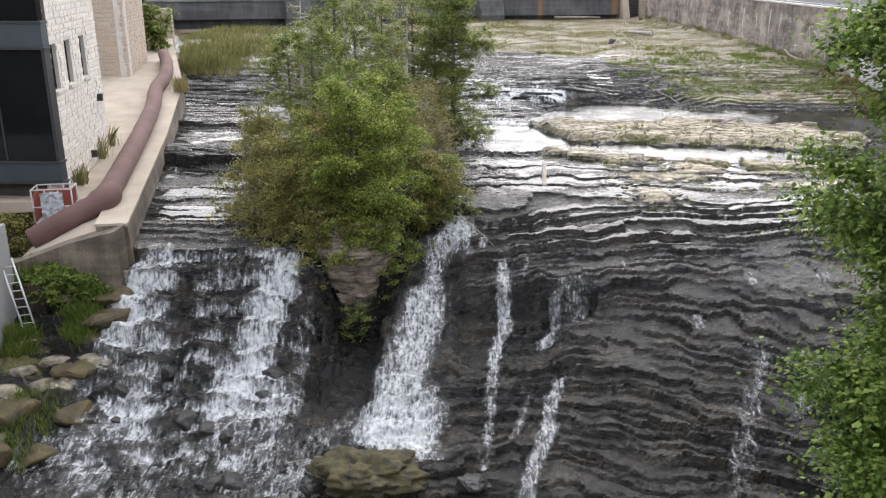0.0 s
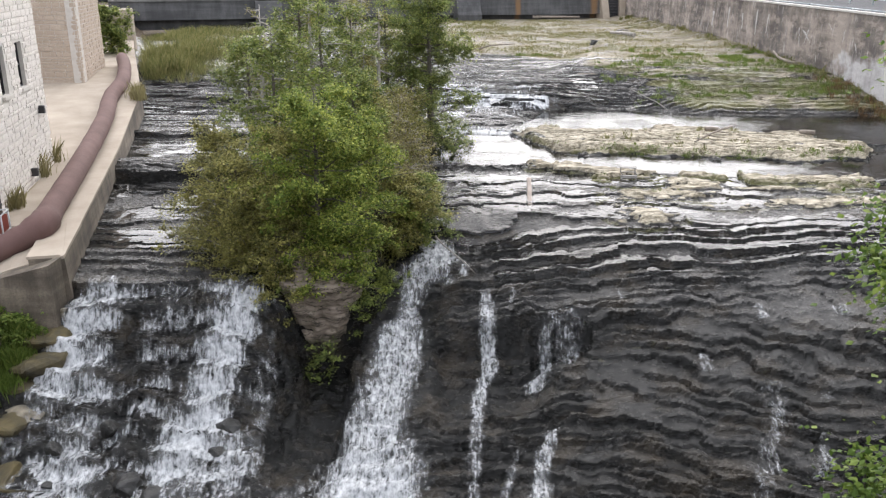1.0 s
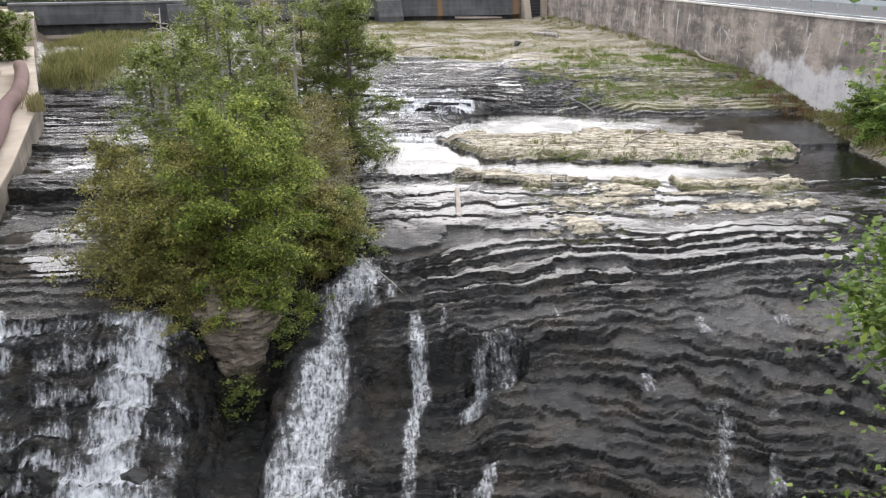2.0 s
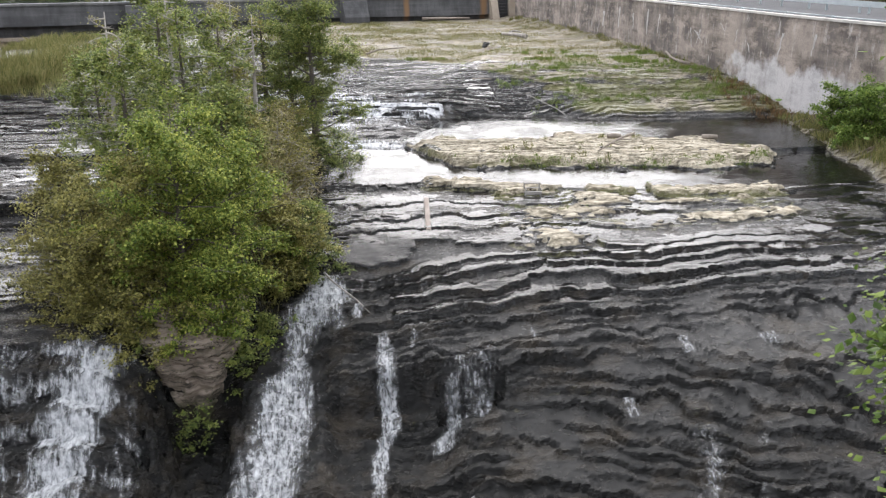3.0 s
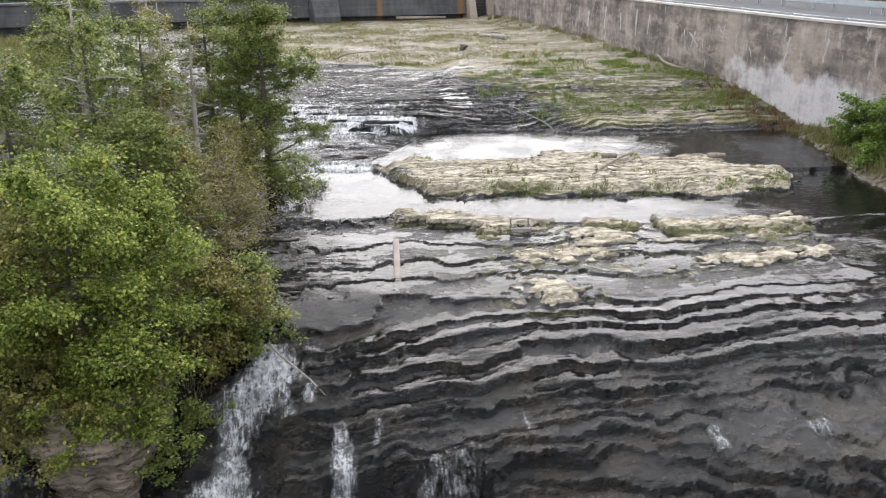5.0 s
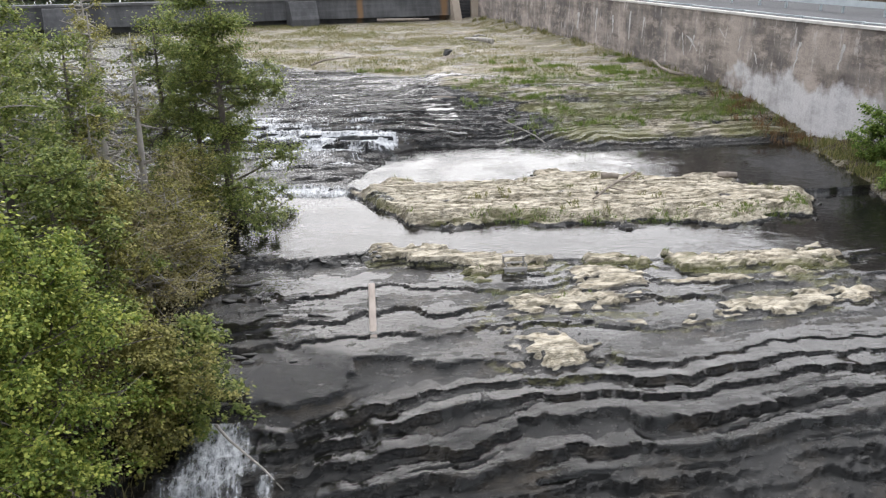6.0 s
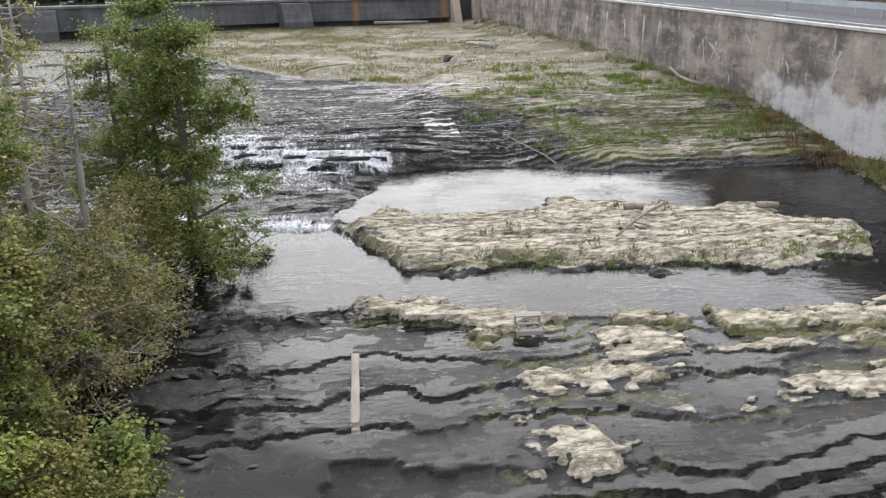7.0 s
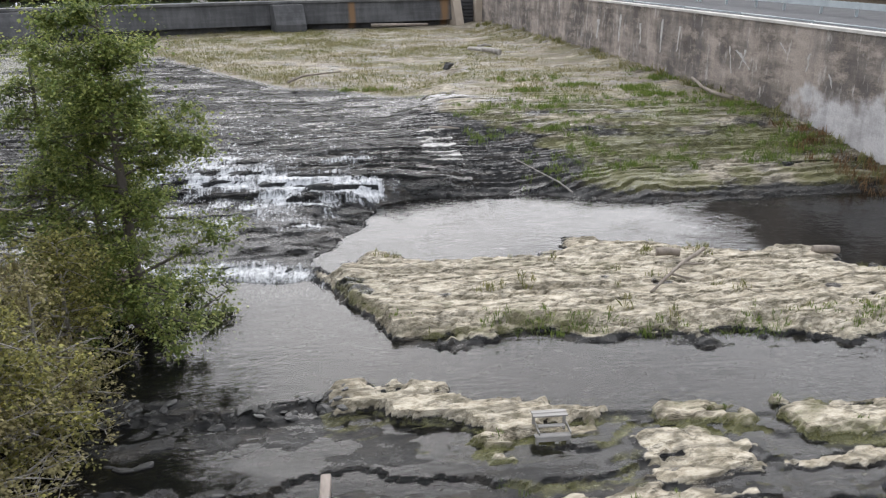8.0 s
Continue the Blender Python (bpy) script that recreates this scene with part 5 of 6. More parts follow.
GREY_GREEN = "dark green cedar with ragged thinning crown on the islet"
ISLET = [
    # x, y, root below the bed, height, radius, style, leaf, leaves, bare
    (-3.7, 32.3, 1.3, 6.4, 2.3, "broad", BROAD, 34000, 0.0),
    (-5.3, 32.8, 1.2, 4.9, 1.8, "broad", OLIVE, 16000, 0.1),
    (-6.9, 34.0, 0.9, 4.8, 2.0, "broad", OLIVE, 16000, 0.1),
    (-8.2, 36.5, 0.3, 5.0, 1.9, "cedar", OLIVE, 15000, 0.1),
    (-5.6, 35.6, 0.1, 6.6, 1.9, "cedar", CEDAR, 13000, 0.3),
    (-2.3, 33.6, 1.3, 5.3, 1.8, "broad", BROAD, 20000, 0.0),
    (-0.9, 35.4, 0.6, 3.9, 1.4, "broad", OLIVE, 14000, 0.05),
    (-0.3, 36.2, 0.4, 3.0, 1.2, "cedar", CEDAR, 10000, 0.1),
    (-7.4, 39.0, 0.1, 7.2, 1.9, "cedar", CEDAR, 13000, 0.3),
    (-4.2, 38.2, 0.1, 7.2, 1.8, "cedar", CEDAR, 11000, 0.4),
    (-3.3, 41.5, 0.1, 7.4, 1.7, "cedar", CEDAR, 12000, 0.35),
    (-5.8, 43.0, 0.1, 8.4, 2.1, "cedar", CEDAR, 15000, 0.3),
    (-2.8, 40.6, 0.1, 6.0, 1.2, "dead", OLIVE, 3000, 0.75),
    (-3.9, 45.8, 0.1, 7.4, 1.5, "dead", OLIVE, 3000, 0.75),
    (-6.9, 47.5, 0.1, 7.0, 1.9, "cedar", CEDAR, 13000, 0.2),
    (-0.2, 49.6, 0.1, 9.2, 2.3, "cedar", CEDAR, 40000, 0.0),
    (-2.6, 52.0, 0.1, 7.0, 1.9, "cedar", CEDAR, 16000, 0.15),
    (-1.4, 45.2, 0.0, 3.4, 1.6, "dead", THICKET, 5500, 0.4),
    (-1.3, 47.2, 0.1, 3.8, 1.7, "dead", OLIVE, 7000, 0.35),
    (-1.5, 43.2, 0.0, 3.3, 1.8, "dead", OLIVE, 7500, 0.35),
    (-1.9, 41.4, 0.0, 3.2, 1.9, "dead", THICKET, 6500, 0.4),
    (-2.3, 38.4, 0.1, 4.4, 1.3, "cedar", OLIVE, 11000, 0.25),
    (-2.8, 36.6, 0.1, 5.2, 1.6, "cedar", CEDAR, 12000, 0.2),
    (-5.2, 32.2, 1.4, 2.8, 1.4, "broad", OLIVE, 9000, 0.25),
    (-6.4, 33.0, 1.2, 2.8, 1.5, "broad", OLIVE, 9000, 0.25),
    (-7.9, 34.6, 0.6, 2.8, 1.5, "broad", OLIVE, 9000, 0.25),
    (-1.7, 33.4, 1.5, 2.2, 1.0, "broad", CEDAR, 8000, 0.1),
    (-1.3, 51.2, 0.1, 6.2, 1.9, "cedar", CEDAR, 16000, 0.1),
    (-4.9, 40.2, 0.1, 8.3, 1.0, "dead", OLIVE, 1200, 0.8),
    (-3.0, 43.4, 0.1, 7.8, 1.0, "dead", OLIVE, 1500, 0.8),
    (-6.4, 37.4, 0.1, 7.6, 1.0, "dead", OLIVE, 1500, 0.8),
    (-2.6, 46.6, 0.1, 7.0, 1.0, "dead", OLIVE, 1500, 0.8),
    (-4.4, 48.6, 0.1, 8.2, 1.1, "dead", OLIVE, 1500, 0.8),
    (-7.9, 42.0, 0.1, 7.4, 1.0, "dead", OLIVE, 1200, 0.8),
]
for i, (x, y, root, h, rad, style, leaf, count, bare) in enumerate(ISLET):
    kind = {"cedar": "cedar_tree", "broad": "leafy_tree", "dead": "dead_tree"}[style]
    label = {"cedar": GREY_GREEN, "broad": "bushy light green tree on the islet", "dead": "bare grey dead tree with tangled twigs"}[style]
    place(make_tree(kind, label, h, rad, leaf, 11 + i, style, int(count * 1.4), 0.085 if style == "cedar" else 0.078, bare), x, y, float(bed_z(x, y)) - root)["group"] = "trees on the islet"

# shrubs rooted in the cracks of the prow, hanging over its edge
for i, (x, y, z, h, rad) in enumerate([(-4.7, 32.0, -1.35, 2.6, 1.4), (-2.5, 31.9, -1.3, 2.4, 1.2), (-6.2, 32.8, -1.2, 2.6, 1.4), (-3.6, 31.8, -1.45, 2.4, 1.3)]):
    place(make_tree("shrub", "leafy yellow-green shrub hanging over the edge of the rock prow", h, rad, OLIVE if i % 2 == 0 else BROAD, 140 + i, "broad", 11000, 0.078, 0.1), x, y, z)["group"] = "trees on the islet"

for i, (x, y, z, h, rad, count) in enumerate([(9.15, 13.6, 0, 15.4, 2.4, 150000), (12.4, 18.2, 0, 12.6, 2.2, 100000), (12.9, 14.6, 0, 13.5, 2.6, 24000), (15.8, 20.5, 0, 11, 2.2, 24000), (28.7, 51.8, 0, 2.3, 1.2, 12000), (29.0, 49.6, 0, 2.6, 1.6, 14000), (29.2, 47.3, 0, 2.7, 1.7, 12000), (29.8, 45.0, 0, 2.6, 1.8, 12000), (27.6, 48.6, 0, 1.1, 0.9, 6000)]):
    place(make_tree("leafy_tree", "bright green leafy tree on the river bank", h, rad, FRESH, 60 + i, "broad", count, 0.105, 0.0, full=h > 8), x, y, float(bed_z(x, y)) - 0.1)


# ---------------------------------------------------------------- loose things
log = thing("timber_beam", pose(4.47, 40.05, -0.1, 8.6, 0, -4), "weathered squared timber beam lying on the ledges", "timber")
bm = box(-0.1, 0.1, -1.5, 1.5, 0.0, 0.22, 0.045)
bmesh.ops.subdivide_edges(bm, edges=[e for e in bm.edges if e.calc_length() > 1], cuts=14)
for v in bm.verts:
    v.co += 0.02 * noise.noise_vector(v.co * 2.3)
part("beam", bm, plain("old_timber", (0.2, 0.165, 0.14), (0.42, 0.36, 0.31), 4, 0.85, 0.6, 50, stretch=(1, 0.2, 1)), log)

far_wood = thing("far_woods", pose(0, 0, 0), "dark green woods beyond the dam and the road", "woods", kind="stuff")
rng = np.random.default_rng(4)
cw = np.stack([rng.uniform(-110, 70, 700), rng.uniform(146, 160, 700), rng.uniform(4, 14, 700)], 1)
cr = np.stack([rng.uniform(52, 62, 350), rng.uniform(40, 175, 350), rng.uniform(6, 16, 350)], 1)
part("foliage", leaves_mesh("foliage", np.concatenate([cw, cr]), 4.0, 80000, 1.3, 8), CEDAR, far_wood)


# ---------------------------------------------------------------- grass and weeds
def tufts(name, spots, blades, height, spread, seed, leaf, label):
    """Tufts of upright bent blades, too many to count."""
    rng = np.random.default_rng(seed)
    spots = np.asarray(spots)
    blades = int(blades * 1.6)
    p = np.repeat(spots, blades, axis=0)
    n = len(p)
    p = p + np.concatenate([rng.normal(0, spread, (n, 2)), np.zeros((n, 1))], 1)
    p[:, 2] = bed_z(p[:, 0], p[:, 1]) - 0.02 if name != "quay_grass" else p[:, 2]
    h = height * rng.uniform(0.4, 1.3, (n, 1)) * np.repeat(rng.uniform(0.6, 1.3, (len(spots), 1)), blades, axis=0)
    a = rng.uniform(0, 2 * np.pi, n)
    side = np.stack([np.cos(a), np.sin(a), 0 * a], 1) * 0.008 * (1 + 2 * h)
    bend = np.concatenate([rng.normal(0, 0.3, (n, 2)), np.ones((n, 1))], 1) * h
    mid = p + bend * 0.55 * np.array([0.6, 0.6, 1])
    co = np.stack([p - side, p + side, mid + side * 0.8, p + bend, mid - side * 0.8], 1).reshape(-1, 3)
    me = array_mesh(name, co, np.arange(n * 5).reshape(-1, 5), smooth=False)
    return tagged(part(name, me, leaf), label, "grass", kind="stuff")


def scatter(count, seed, x0, x1, y0, y1, want):
    """Places inside a patch of ground where want(x, y) is above a random level."""
    rng = np.random.default_rng(seed)
    x, y = rng.uniform(x0, x1, count), rng.uniform(y0, y1, count)
    ok = want(x, y) > rng.random(count)
    return np.stack([x[ok], y[ok], bed_z(x[ok], y[ok])], 1)


def dry_line(x):
    return np.interp(x, [-40, -6.6, 3.9, 13.9, 19, 40], [132, 101, 83, 75.5, 66, 60])


def east_wall(y):
    return np.interp(y, [46, 52, 57, 62, 68, 75, 82, 90, 101, 117, 131], [31.5, 30.3, 29.7, 29.35, 29.15, 28.9, 28.6, 28.2, 27.4, 26.4, 25.9])


plate = lambda x, y: (x < east_wall(y) - 0.3) * step(0.3, 2.0, y - dry_line(x))
GREEN = leaf_material("grass_green", (0.06, 0.095, 0.018), (0.12, 0.18, 0.036), (0.23, 0.27, 0.07))
STRAW = leaf_material("dry_grass", (0.12, 0.11, 0.05), (0.24, 0.21, 0.1), (0.34, 0.3, 0.16))
RUSTY = leaf_material("rusty_weed", (0.08, 0.05, 0.025), (0.17, 0.1, 0.05), (0.26, 0.17, 0.09))
tufts("grass", scatter(15000, 1, -8, 29, 74, 126, lambda x, y: plate(x, y) * step(-0.35, 0.6, fbm(x / 5, y / 4, 400)) * 0.9), 6, 0.22, 0.24, 2, WEED, "thin yellow-green grass on dry limestone")
tufts("grass", scatter(16000, 43, -8, 28.5, 72, 126, lambda x, y: plate(x, y) * step(-0.1, 0.5, fbm(x / 3, y / 2.2, 430)) * 0.8), 6, 0.2, 0.26, 44, STRAW, "short straw-coloured grass on the dry rock flat")
tufts("grass", scatter(7000, 3, 6, 29, 66, 84, lambda x, y: plate(x, y) * step(0.15, 0.6, fbm(x / 3.5, y / 1.6, 402))), 12, 0.26, 0.13, 4, GREEN, "bright green grass tufts along the ledges")
tufts("grass", scatter(1900, 5, 5, 29, 60.5, 74, lambda x, y: (x > 12) * (x < east_wall(y) - 0.3) * step(-0.1, 0.5, fbm(x / 2.5, y / 1.2, 404)) * 0.9), 12, 0.24, 0.12, 6, GREEN, "green grass tufts on stepped ledges")
tufts("weeds", scatter(800, 7, 24, 33, 54, 125, lambda x, y: step(2.4, 0.5, east_wall(y) - x) * (x < east_wall(y) - 0.15) * step(-0.5, 0.3, fbm(x, y / 2, 432)) * step(57, 61, y)), 16, 0.42, 0.16, 8, WEED, "tall weeds along the foot of the wall")
tufts("weeds", scatter(260, 9, 25, 32, 56, 66, lambda x, y: step(3.4, 1.4, east_wall(y) - x) * (x < east_wall(y) - 0.15) * step(-0.2, 0.3, fbm(x, y, 406))), 14, 0.36, 0.18, 10, RUSTY, "reddish brown weeds at the foot of the wall")
tufts("weeds", scatter(360, 45, 24, 30, 61, 84, lambda x, y: step(4.5, 1.0, east_wall(y) - x) * (x < east_wall(y) - 0.2) * step(0.0, 0.4, fbm(x / 1.5, y / 2, 434))), 14, 0.34, 0.15, 46, GREEN, "green weeds near the foot of the wall")
tufts("weeds", scatter(900, 41, 24.5, 33, 43, 58, lambda x, y: (x > np.interp(y, [40, 44, 47.8, 52, 53.7, 58.5], [25.2, 26.5, 26.9, 27.5, 28.0, 28.6])) * (x < east_wall(y) - 0.3) * 0.9), 16, 0.4, 0.2, 42, WEED, "low brown-green weeds on the bank by the pool")
bar_front = lambda x: np.interp(x, [4, 5, 6.6, 7.6, 11, 14, 18.3, 22, 23.6, 25], [53.5, 51.8, 47.8, 47.2, 47.0, 46.5, 45.9, 46.4, 48.6, 51])
bar_back = lambda x: np.interp(x, [4, 5.8, 9.7, 13.3, 19, 22.5, 24, 25], [53, 53.8, 53.6, 54.8, 53.1, 51.5, 49.5, 48])
tufts("grass", scatter(1500, 11, 6.5, 23, 46, 50, lambda x, y: step(1.5, 0.3, y - bar_front(x)) * (y > bar_front(x) + 0.1) * step(-0.25, 0.35, fbm(x / 1.6, y, 408)) * 0.8), 9, 0.16, 0.09, 12, GREEN, "low green plants along the edge of the gravel bar")
tufts("grass", scatter(700, 13, 6.5, 23.5, 47, 54, lambda x, y: (y > bar_front(x) + 0.4) * (y < bar_back(x) - 0.3) * step(0.15, 0.6, fbm(x / 1.7, y / 1.0, 410)) * 0.7), 8, 0.22, 0.08, 14, WEED, "sparse yellowish weeds on the dry bar")
tufts("grass", scatter(260, 15, 6, 17, 38.5, 43.5, lambda x, y: step(0.25, 0.7, fbm(x / 1.2, y / 0.8, 412))), 7, 0.12, 0.06, 16, GREEN, "small green tufts in the cracks of the ledges")
tufts("weeds", scatter(2600, 17, -32, -12.5, 68, 108, lambda x, y: (x > -23 - 0.36 * (y - 72)) * step(0, 2.5, -13.5 - 0.2 * (y - 70) - x) * step(-0.5, 0.2, fbm(x / 4, y / 4, 414))), 12, 0.6, 0.3, 18, WEED, "tall pale grass behind the islet")
tufts("weeds", scatter(160, 19, -24.5, -20, 70, 82, lambda x, y: (x > -22.5 - 0.36 * (y - 70)) * 1.0), 26, 1.1, 0.28, 20, WEED, "dense green reeds beside the river wall")
tufts("weeds", scatter(1500, 21, -16, -13.1, 27.5, 31, lambda x, y: step(-0.35, 0.25, fbm(x / 1.2, y / 1.2, 416)) * step(26, 28.3, y)), 16, 0.5, 0.16, 22, GREEN, "lush green weeds below the concrete wall")
tufts("weeds", scatter(420, 23, -16.5, -13, 20, 26, lambda x, y: step(0.0, 0.4, fbm(x / 1.0, y / 1.0, 418))), 14, 0.3, 0.14, 24, GREEN, "green weeds on the rocky bank")
tufts("grass", scatter(900, 25, -7.5, -1.5, 34, 54, lambda x, y: 0.8 + 0 * x), 10, 0.4, 0.2, 26, STRAW, "dry brown grass under the islet trees")
tufts("quay_grass", [(-20.9 - 0.36 * (y - 62) + dx, y, 1.75 + 0.045 * (y - 62)) for y, dx in ((57, 0.55), (57.6, 0.5), (58.2, 0.45), (56.4, 0.6), (58.8, 0.5))] + [(-16.7, 36.6, 0.2), (-16.6, 36.2, 0.2), (-17.6, 41, 0.4), (-18.1, 43.6, 0.5)], 60, 0.9, 0.22, 28, STRAW, "tufts of straw-coloured grass on the walkway")

place(make_tree("bush", "dark green rounded bush at the end of the walkway", 3.6, 1.9, CEDAR, 91, "broad", 16000, 0.15), -27.4, 76.5, 2.3)
place(make_tree("bush", "scrubby green bush beneath the dark bay", 1.3, 0.9, OLIVE, 92, "broad", 4000, 0.09), -17.6, 32.4, -1.5)
place(make_tree("bush", "small green shrub on the bank under the wall", 1.1, 0.9, GREEN, 93, "broad", 5000, 0.1), -14.9, 29.6, float(bed_z(-14.9, 29.6)) - 0.1)
place(make_tree("bush", "small green shrub on the bank under the wall", 0.9, 0.8, GREEN, 94, "broad", 4500, 0.1), -13.7, 30.0, float(bed_z(-13.6, 30.2)) - 0.1)

fern = thing("ferns", pose(0, 0, 0), "bright green ferns clinging to the rock prow", "fern", kind="stuff")
rng = np.random.default_rng(31)
fc = [(-3.6 + rng.normal(0, 0.4), 31.0 + rng.normal(0, 0.2), z) for z in rng.uniform(-4.4, -3.2, 14)] + [(-2.1 + rng.normal(0, 0.2), 31.9 + rng.normal(0, 0.5), z) for z in rng.uniform(-3.4, 0.2, 26)] + [(-4.9 + rng.normal(0, 0.2), 31.6 + rng.normal(0, 0.3), z) for z in rng.uniform(-2.0, 0.2, 10)]
part("fronds", leaves_mesh("fronds", fc, 0.26, 4200, 0.075, 9), CEDAR, fern)


# ---------------------------------------------------------------- rocks on the bank and in the shallows
PALE_ROCK = plain("pale_rock", (0.05, 0.042, 0.025), (0.4, 0.35, 0.27), 2.6, 0.9, 1.0, 24)
OCHRE_ROCK = plain("ochre_rock", (0.022, 0.019, 0.01), (0.13, 0.1, 0.04), 1.6, 0.75, 1.0, 20)
WET_ROCK = plain("wet_rock", (0.008, 0.008, 0.008), (0.035, 0.034, 0.03), 2.5, 0.45, 0.9, 22)
BANK_ROCKS = [(-13.9, 27.4, 0.75, PALE_ROCK), (-13.0, 26.9, 0.8, OCHRE_ROCK), (-14.9, 26.9, 0.5, PALE_ROCK), (-13.7, 26.2, 0.65, PALE_ROCK), (-12.7, 30.0, 0.85, OCHRE_ROCK), (-12.6, 29.0, 0.85, OCHRE_ROCK), (-12.9, 30.7, 0.5, PALE_ROCK),
              (-13.9, 24.4, 0.8, OCHRE_ROCK), (-12.9, 23.6, 0.7, OCHRE_ROCK), (-14.2, 22.6, 0.9, OCHRE_ROCK), (-14.6, 25.4, 0.45, PALE_ROCK), (-12.6, 27.6, 0.9, PALE_ROCK), (-13.0, 28.4, 0.6, OCHRE_ROCK), (-15.2, 28.0, 0.4, PALE_ROCK), (-12.6, 25.4, 0.8, OCHRE_ROCK)]
for i, (x, y, s, mat) in enumerate(BANK_ROCKS):
    ob = part("rock", shard("rock", (s * 1.25, s * 1.0, s * (0.38 if mat is PALE_ROCK else 0.62)), 120 + i, mat), None)
    ob.matrix_world = pose(x, y, float(bed_z(x, y)) - 0.02, 4 * math.sin(i), 5 * math.cos(2 * i), 25 + 30 * math.sin(3.1 * i))
    tagged(ob, {PALE_ROCK: "pale flat limestone rock on the bank", OCHRE_ROCK: "ochre mossy rock on the river bank", WET_ROCK: "black wet rock beside the cascade"}[mat], "rock", "rocks on the bank")
small = [shard("rock", (0.2, 0.17, 0.1), 50 + k, WET_ROCK) for k in range(4)]
rnd = random.Random(12)
for i in range(70):
    x = rnd.uniform(-1.2, 5.2)
    y = np.interp(x, [-2, 2, 5.2], [45.3, 44.7, 44.6]) + rnd.gauss(0.0, 0.35)
    s = rnd.uniform(0.4, 1.4) * (0.6 + 0.6 * rnd.random() ** 2)
    ob = part("rock", small[i % 4], None)
    ob.matrix_world = pose(x, float(y), max(float(bed_z(x, float(y))), 0.04), rnd.uniform(-12, 12), rnd.uniform(-12, 12), rnd.uniform(0, 360)) @ Matrix.Diagonal((s * 1.3, s, s, 1))
    tagged(ob, "small black wet rock in the shallow water", "rock", "rocks across the shallows")
for i in range(30):
    x = rnd.uniform(-1.2, 3.4) * (1 if i % 3 else 0.5)
    y = rnd.choice([36.6, 38.2, 39.3, 40.4, 41.6, 42.9]) + rnd.gauss(0.0, 0.2) - 0.12 * x
    s = rnd.uniform(0.3, 1.0) * (1.2 - 0.2 * abs(x))
    ob = part("rock", small[i % 4], None)
    ob.matrix_world = pose(x, float(y), float(bed_z(x, float(y))) + 0.02, rnd.uniform(-8, 8), rnd.uniform(-8, 8), rnd.uniform(-25, 25)) @ Matrix.Diagonal((max(s, 0.4) * 1.8, max(s, 0.4), max(s, 0.4) * 0.8, 1))
    tagged(ob, "small black wet rock in the shallow water", "rock", "rocks across the shallows")
boulders = [shard("rock", (0.42, 0.36, 0.28), 70 + k, WET_ROCK) for k in range(4)]
for i in range(40):
    x, y = rnd.uniform(-11.8, 1.5), rnd.uniform(21, 27.5)
    if -4.8 < x and y > 22.8:
        continue
    s = rnd.uniform(0.5, 1.5)
    ob = part("rock", boulders[i % 4], None)
    ob.matrix_world = pose(x, y, float(bed_z(x, y)) + 0.06 * s, rnd.uniform(-15, 15), rnd.uniform(-15, 15), rnd.uniform(0, 360)) @ Matrix.Scale(s, 4)
    tagged(ob, "dark wet rock among the white water", "rock", "rocks below the falls")


# ---------------------------------------------------------------- wood
def stick(points, r0, r1, material, label, name="branch", category="branch"):
    ob = thing(name, pose(*points[0]), label, category)
    base = Vector(points[0])
    rel = [Vector(p) - base for p in points]
    n = len(rel)
    part("stem", tube(rel, [r0 + (r1 - r0) * i / (n - 1) for i in range(n)], 8), material, ob)
    return ob


s1 = stick([(14.1, 48.8, 0.52), (14.9, 49.5, 0.72), (15.6, 50.1, 0.86), (16.3, 50.6, 0.95), (16.7, 51.0, 0.95)], 0.04, 0.07, DRIFT, "pale driftwood branch lying on the gravel bar", "driftwood", "driftwood")
part("twig", tube([(0.9, 0.7, 0.25), (1.2, 0.5, 0.2), (1.5, 0.55, 0.12)], [0.045, 0.03, 0.015], 6), DRIFT, s1)
part("twig", tube([(1.5, 1.3, 0.33), (1.9, 1.25, 0.3), (2.3, 1.5, 0.22)], [0.05, 0.035, 0.015], 6), DRIFT, s1)
stick([(15.4, 51.6, 0.72), (15.8, 51.5, 0.75), (16.1, 51.35, 0.73)], 0.13, 0.12, DRIFT, "short cut log lying on the gravel bar", "log", "log")
stick([(20.6, 51.2, 0.62), (21.0, 51.1, 0.64), (21.4, 51.0, 0.62)], 0.14, 0.13, DRIFT, "short cut log lying on the gravel bar", "log", "log")
stick([(28.2, 71.8, 2.15), (27.75, 73.2, 2.25), (27.7, 74.6, 2.4), (28.05, 76.0, 2.5), (28.25, 77.2, 2.6)], 0.13, 0.07, DRIFT, "long bent drift log against the wall", "log", "log")
lg = stick([(18.3, 98.2, 2.55), (18.9, 97.0, 2.6), (19.6, 95.9, 2.6), (20.2, 95.0, 2.5)], 0.14, 0.24, DEADWOOD, "bleached drift log on the dry rock flat", "log", "log")
part("twig", tube([(0.6, -0.6, 0.2), (1.2, -0.8, 0.35), (1.8, -0.7, 0.25)], [0.14, 0.1, 0.06], 7), DEADWOOD, lg)
part("twig", tube([(0.3, -0.9, 0.1), (0.2, -1.8, 0.15), (0.5, -2.8, 0.1)], [0.12, 0.13, 0.1], 7), DEADWOOD, lg)
st = part("stone", shard("stone", (0.55, 0.4, 0.35), 88, WET_ROCK), None)
st.matrix_world = pose(14.9, 88.5, 2.3)
tagged(st, "single dark stone on the dry rock flat", "rock")
stick([(15.3, 60.0, 0.45), (14.9, 60.7, 0.75), (14.3, 61.5, 1.0), (13.5, 62.6, 1.35)], 0.035, 0.015, DEADWOOD, "thin bare stick leaning over the ledge into the pool")
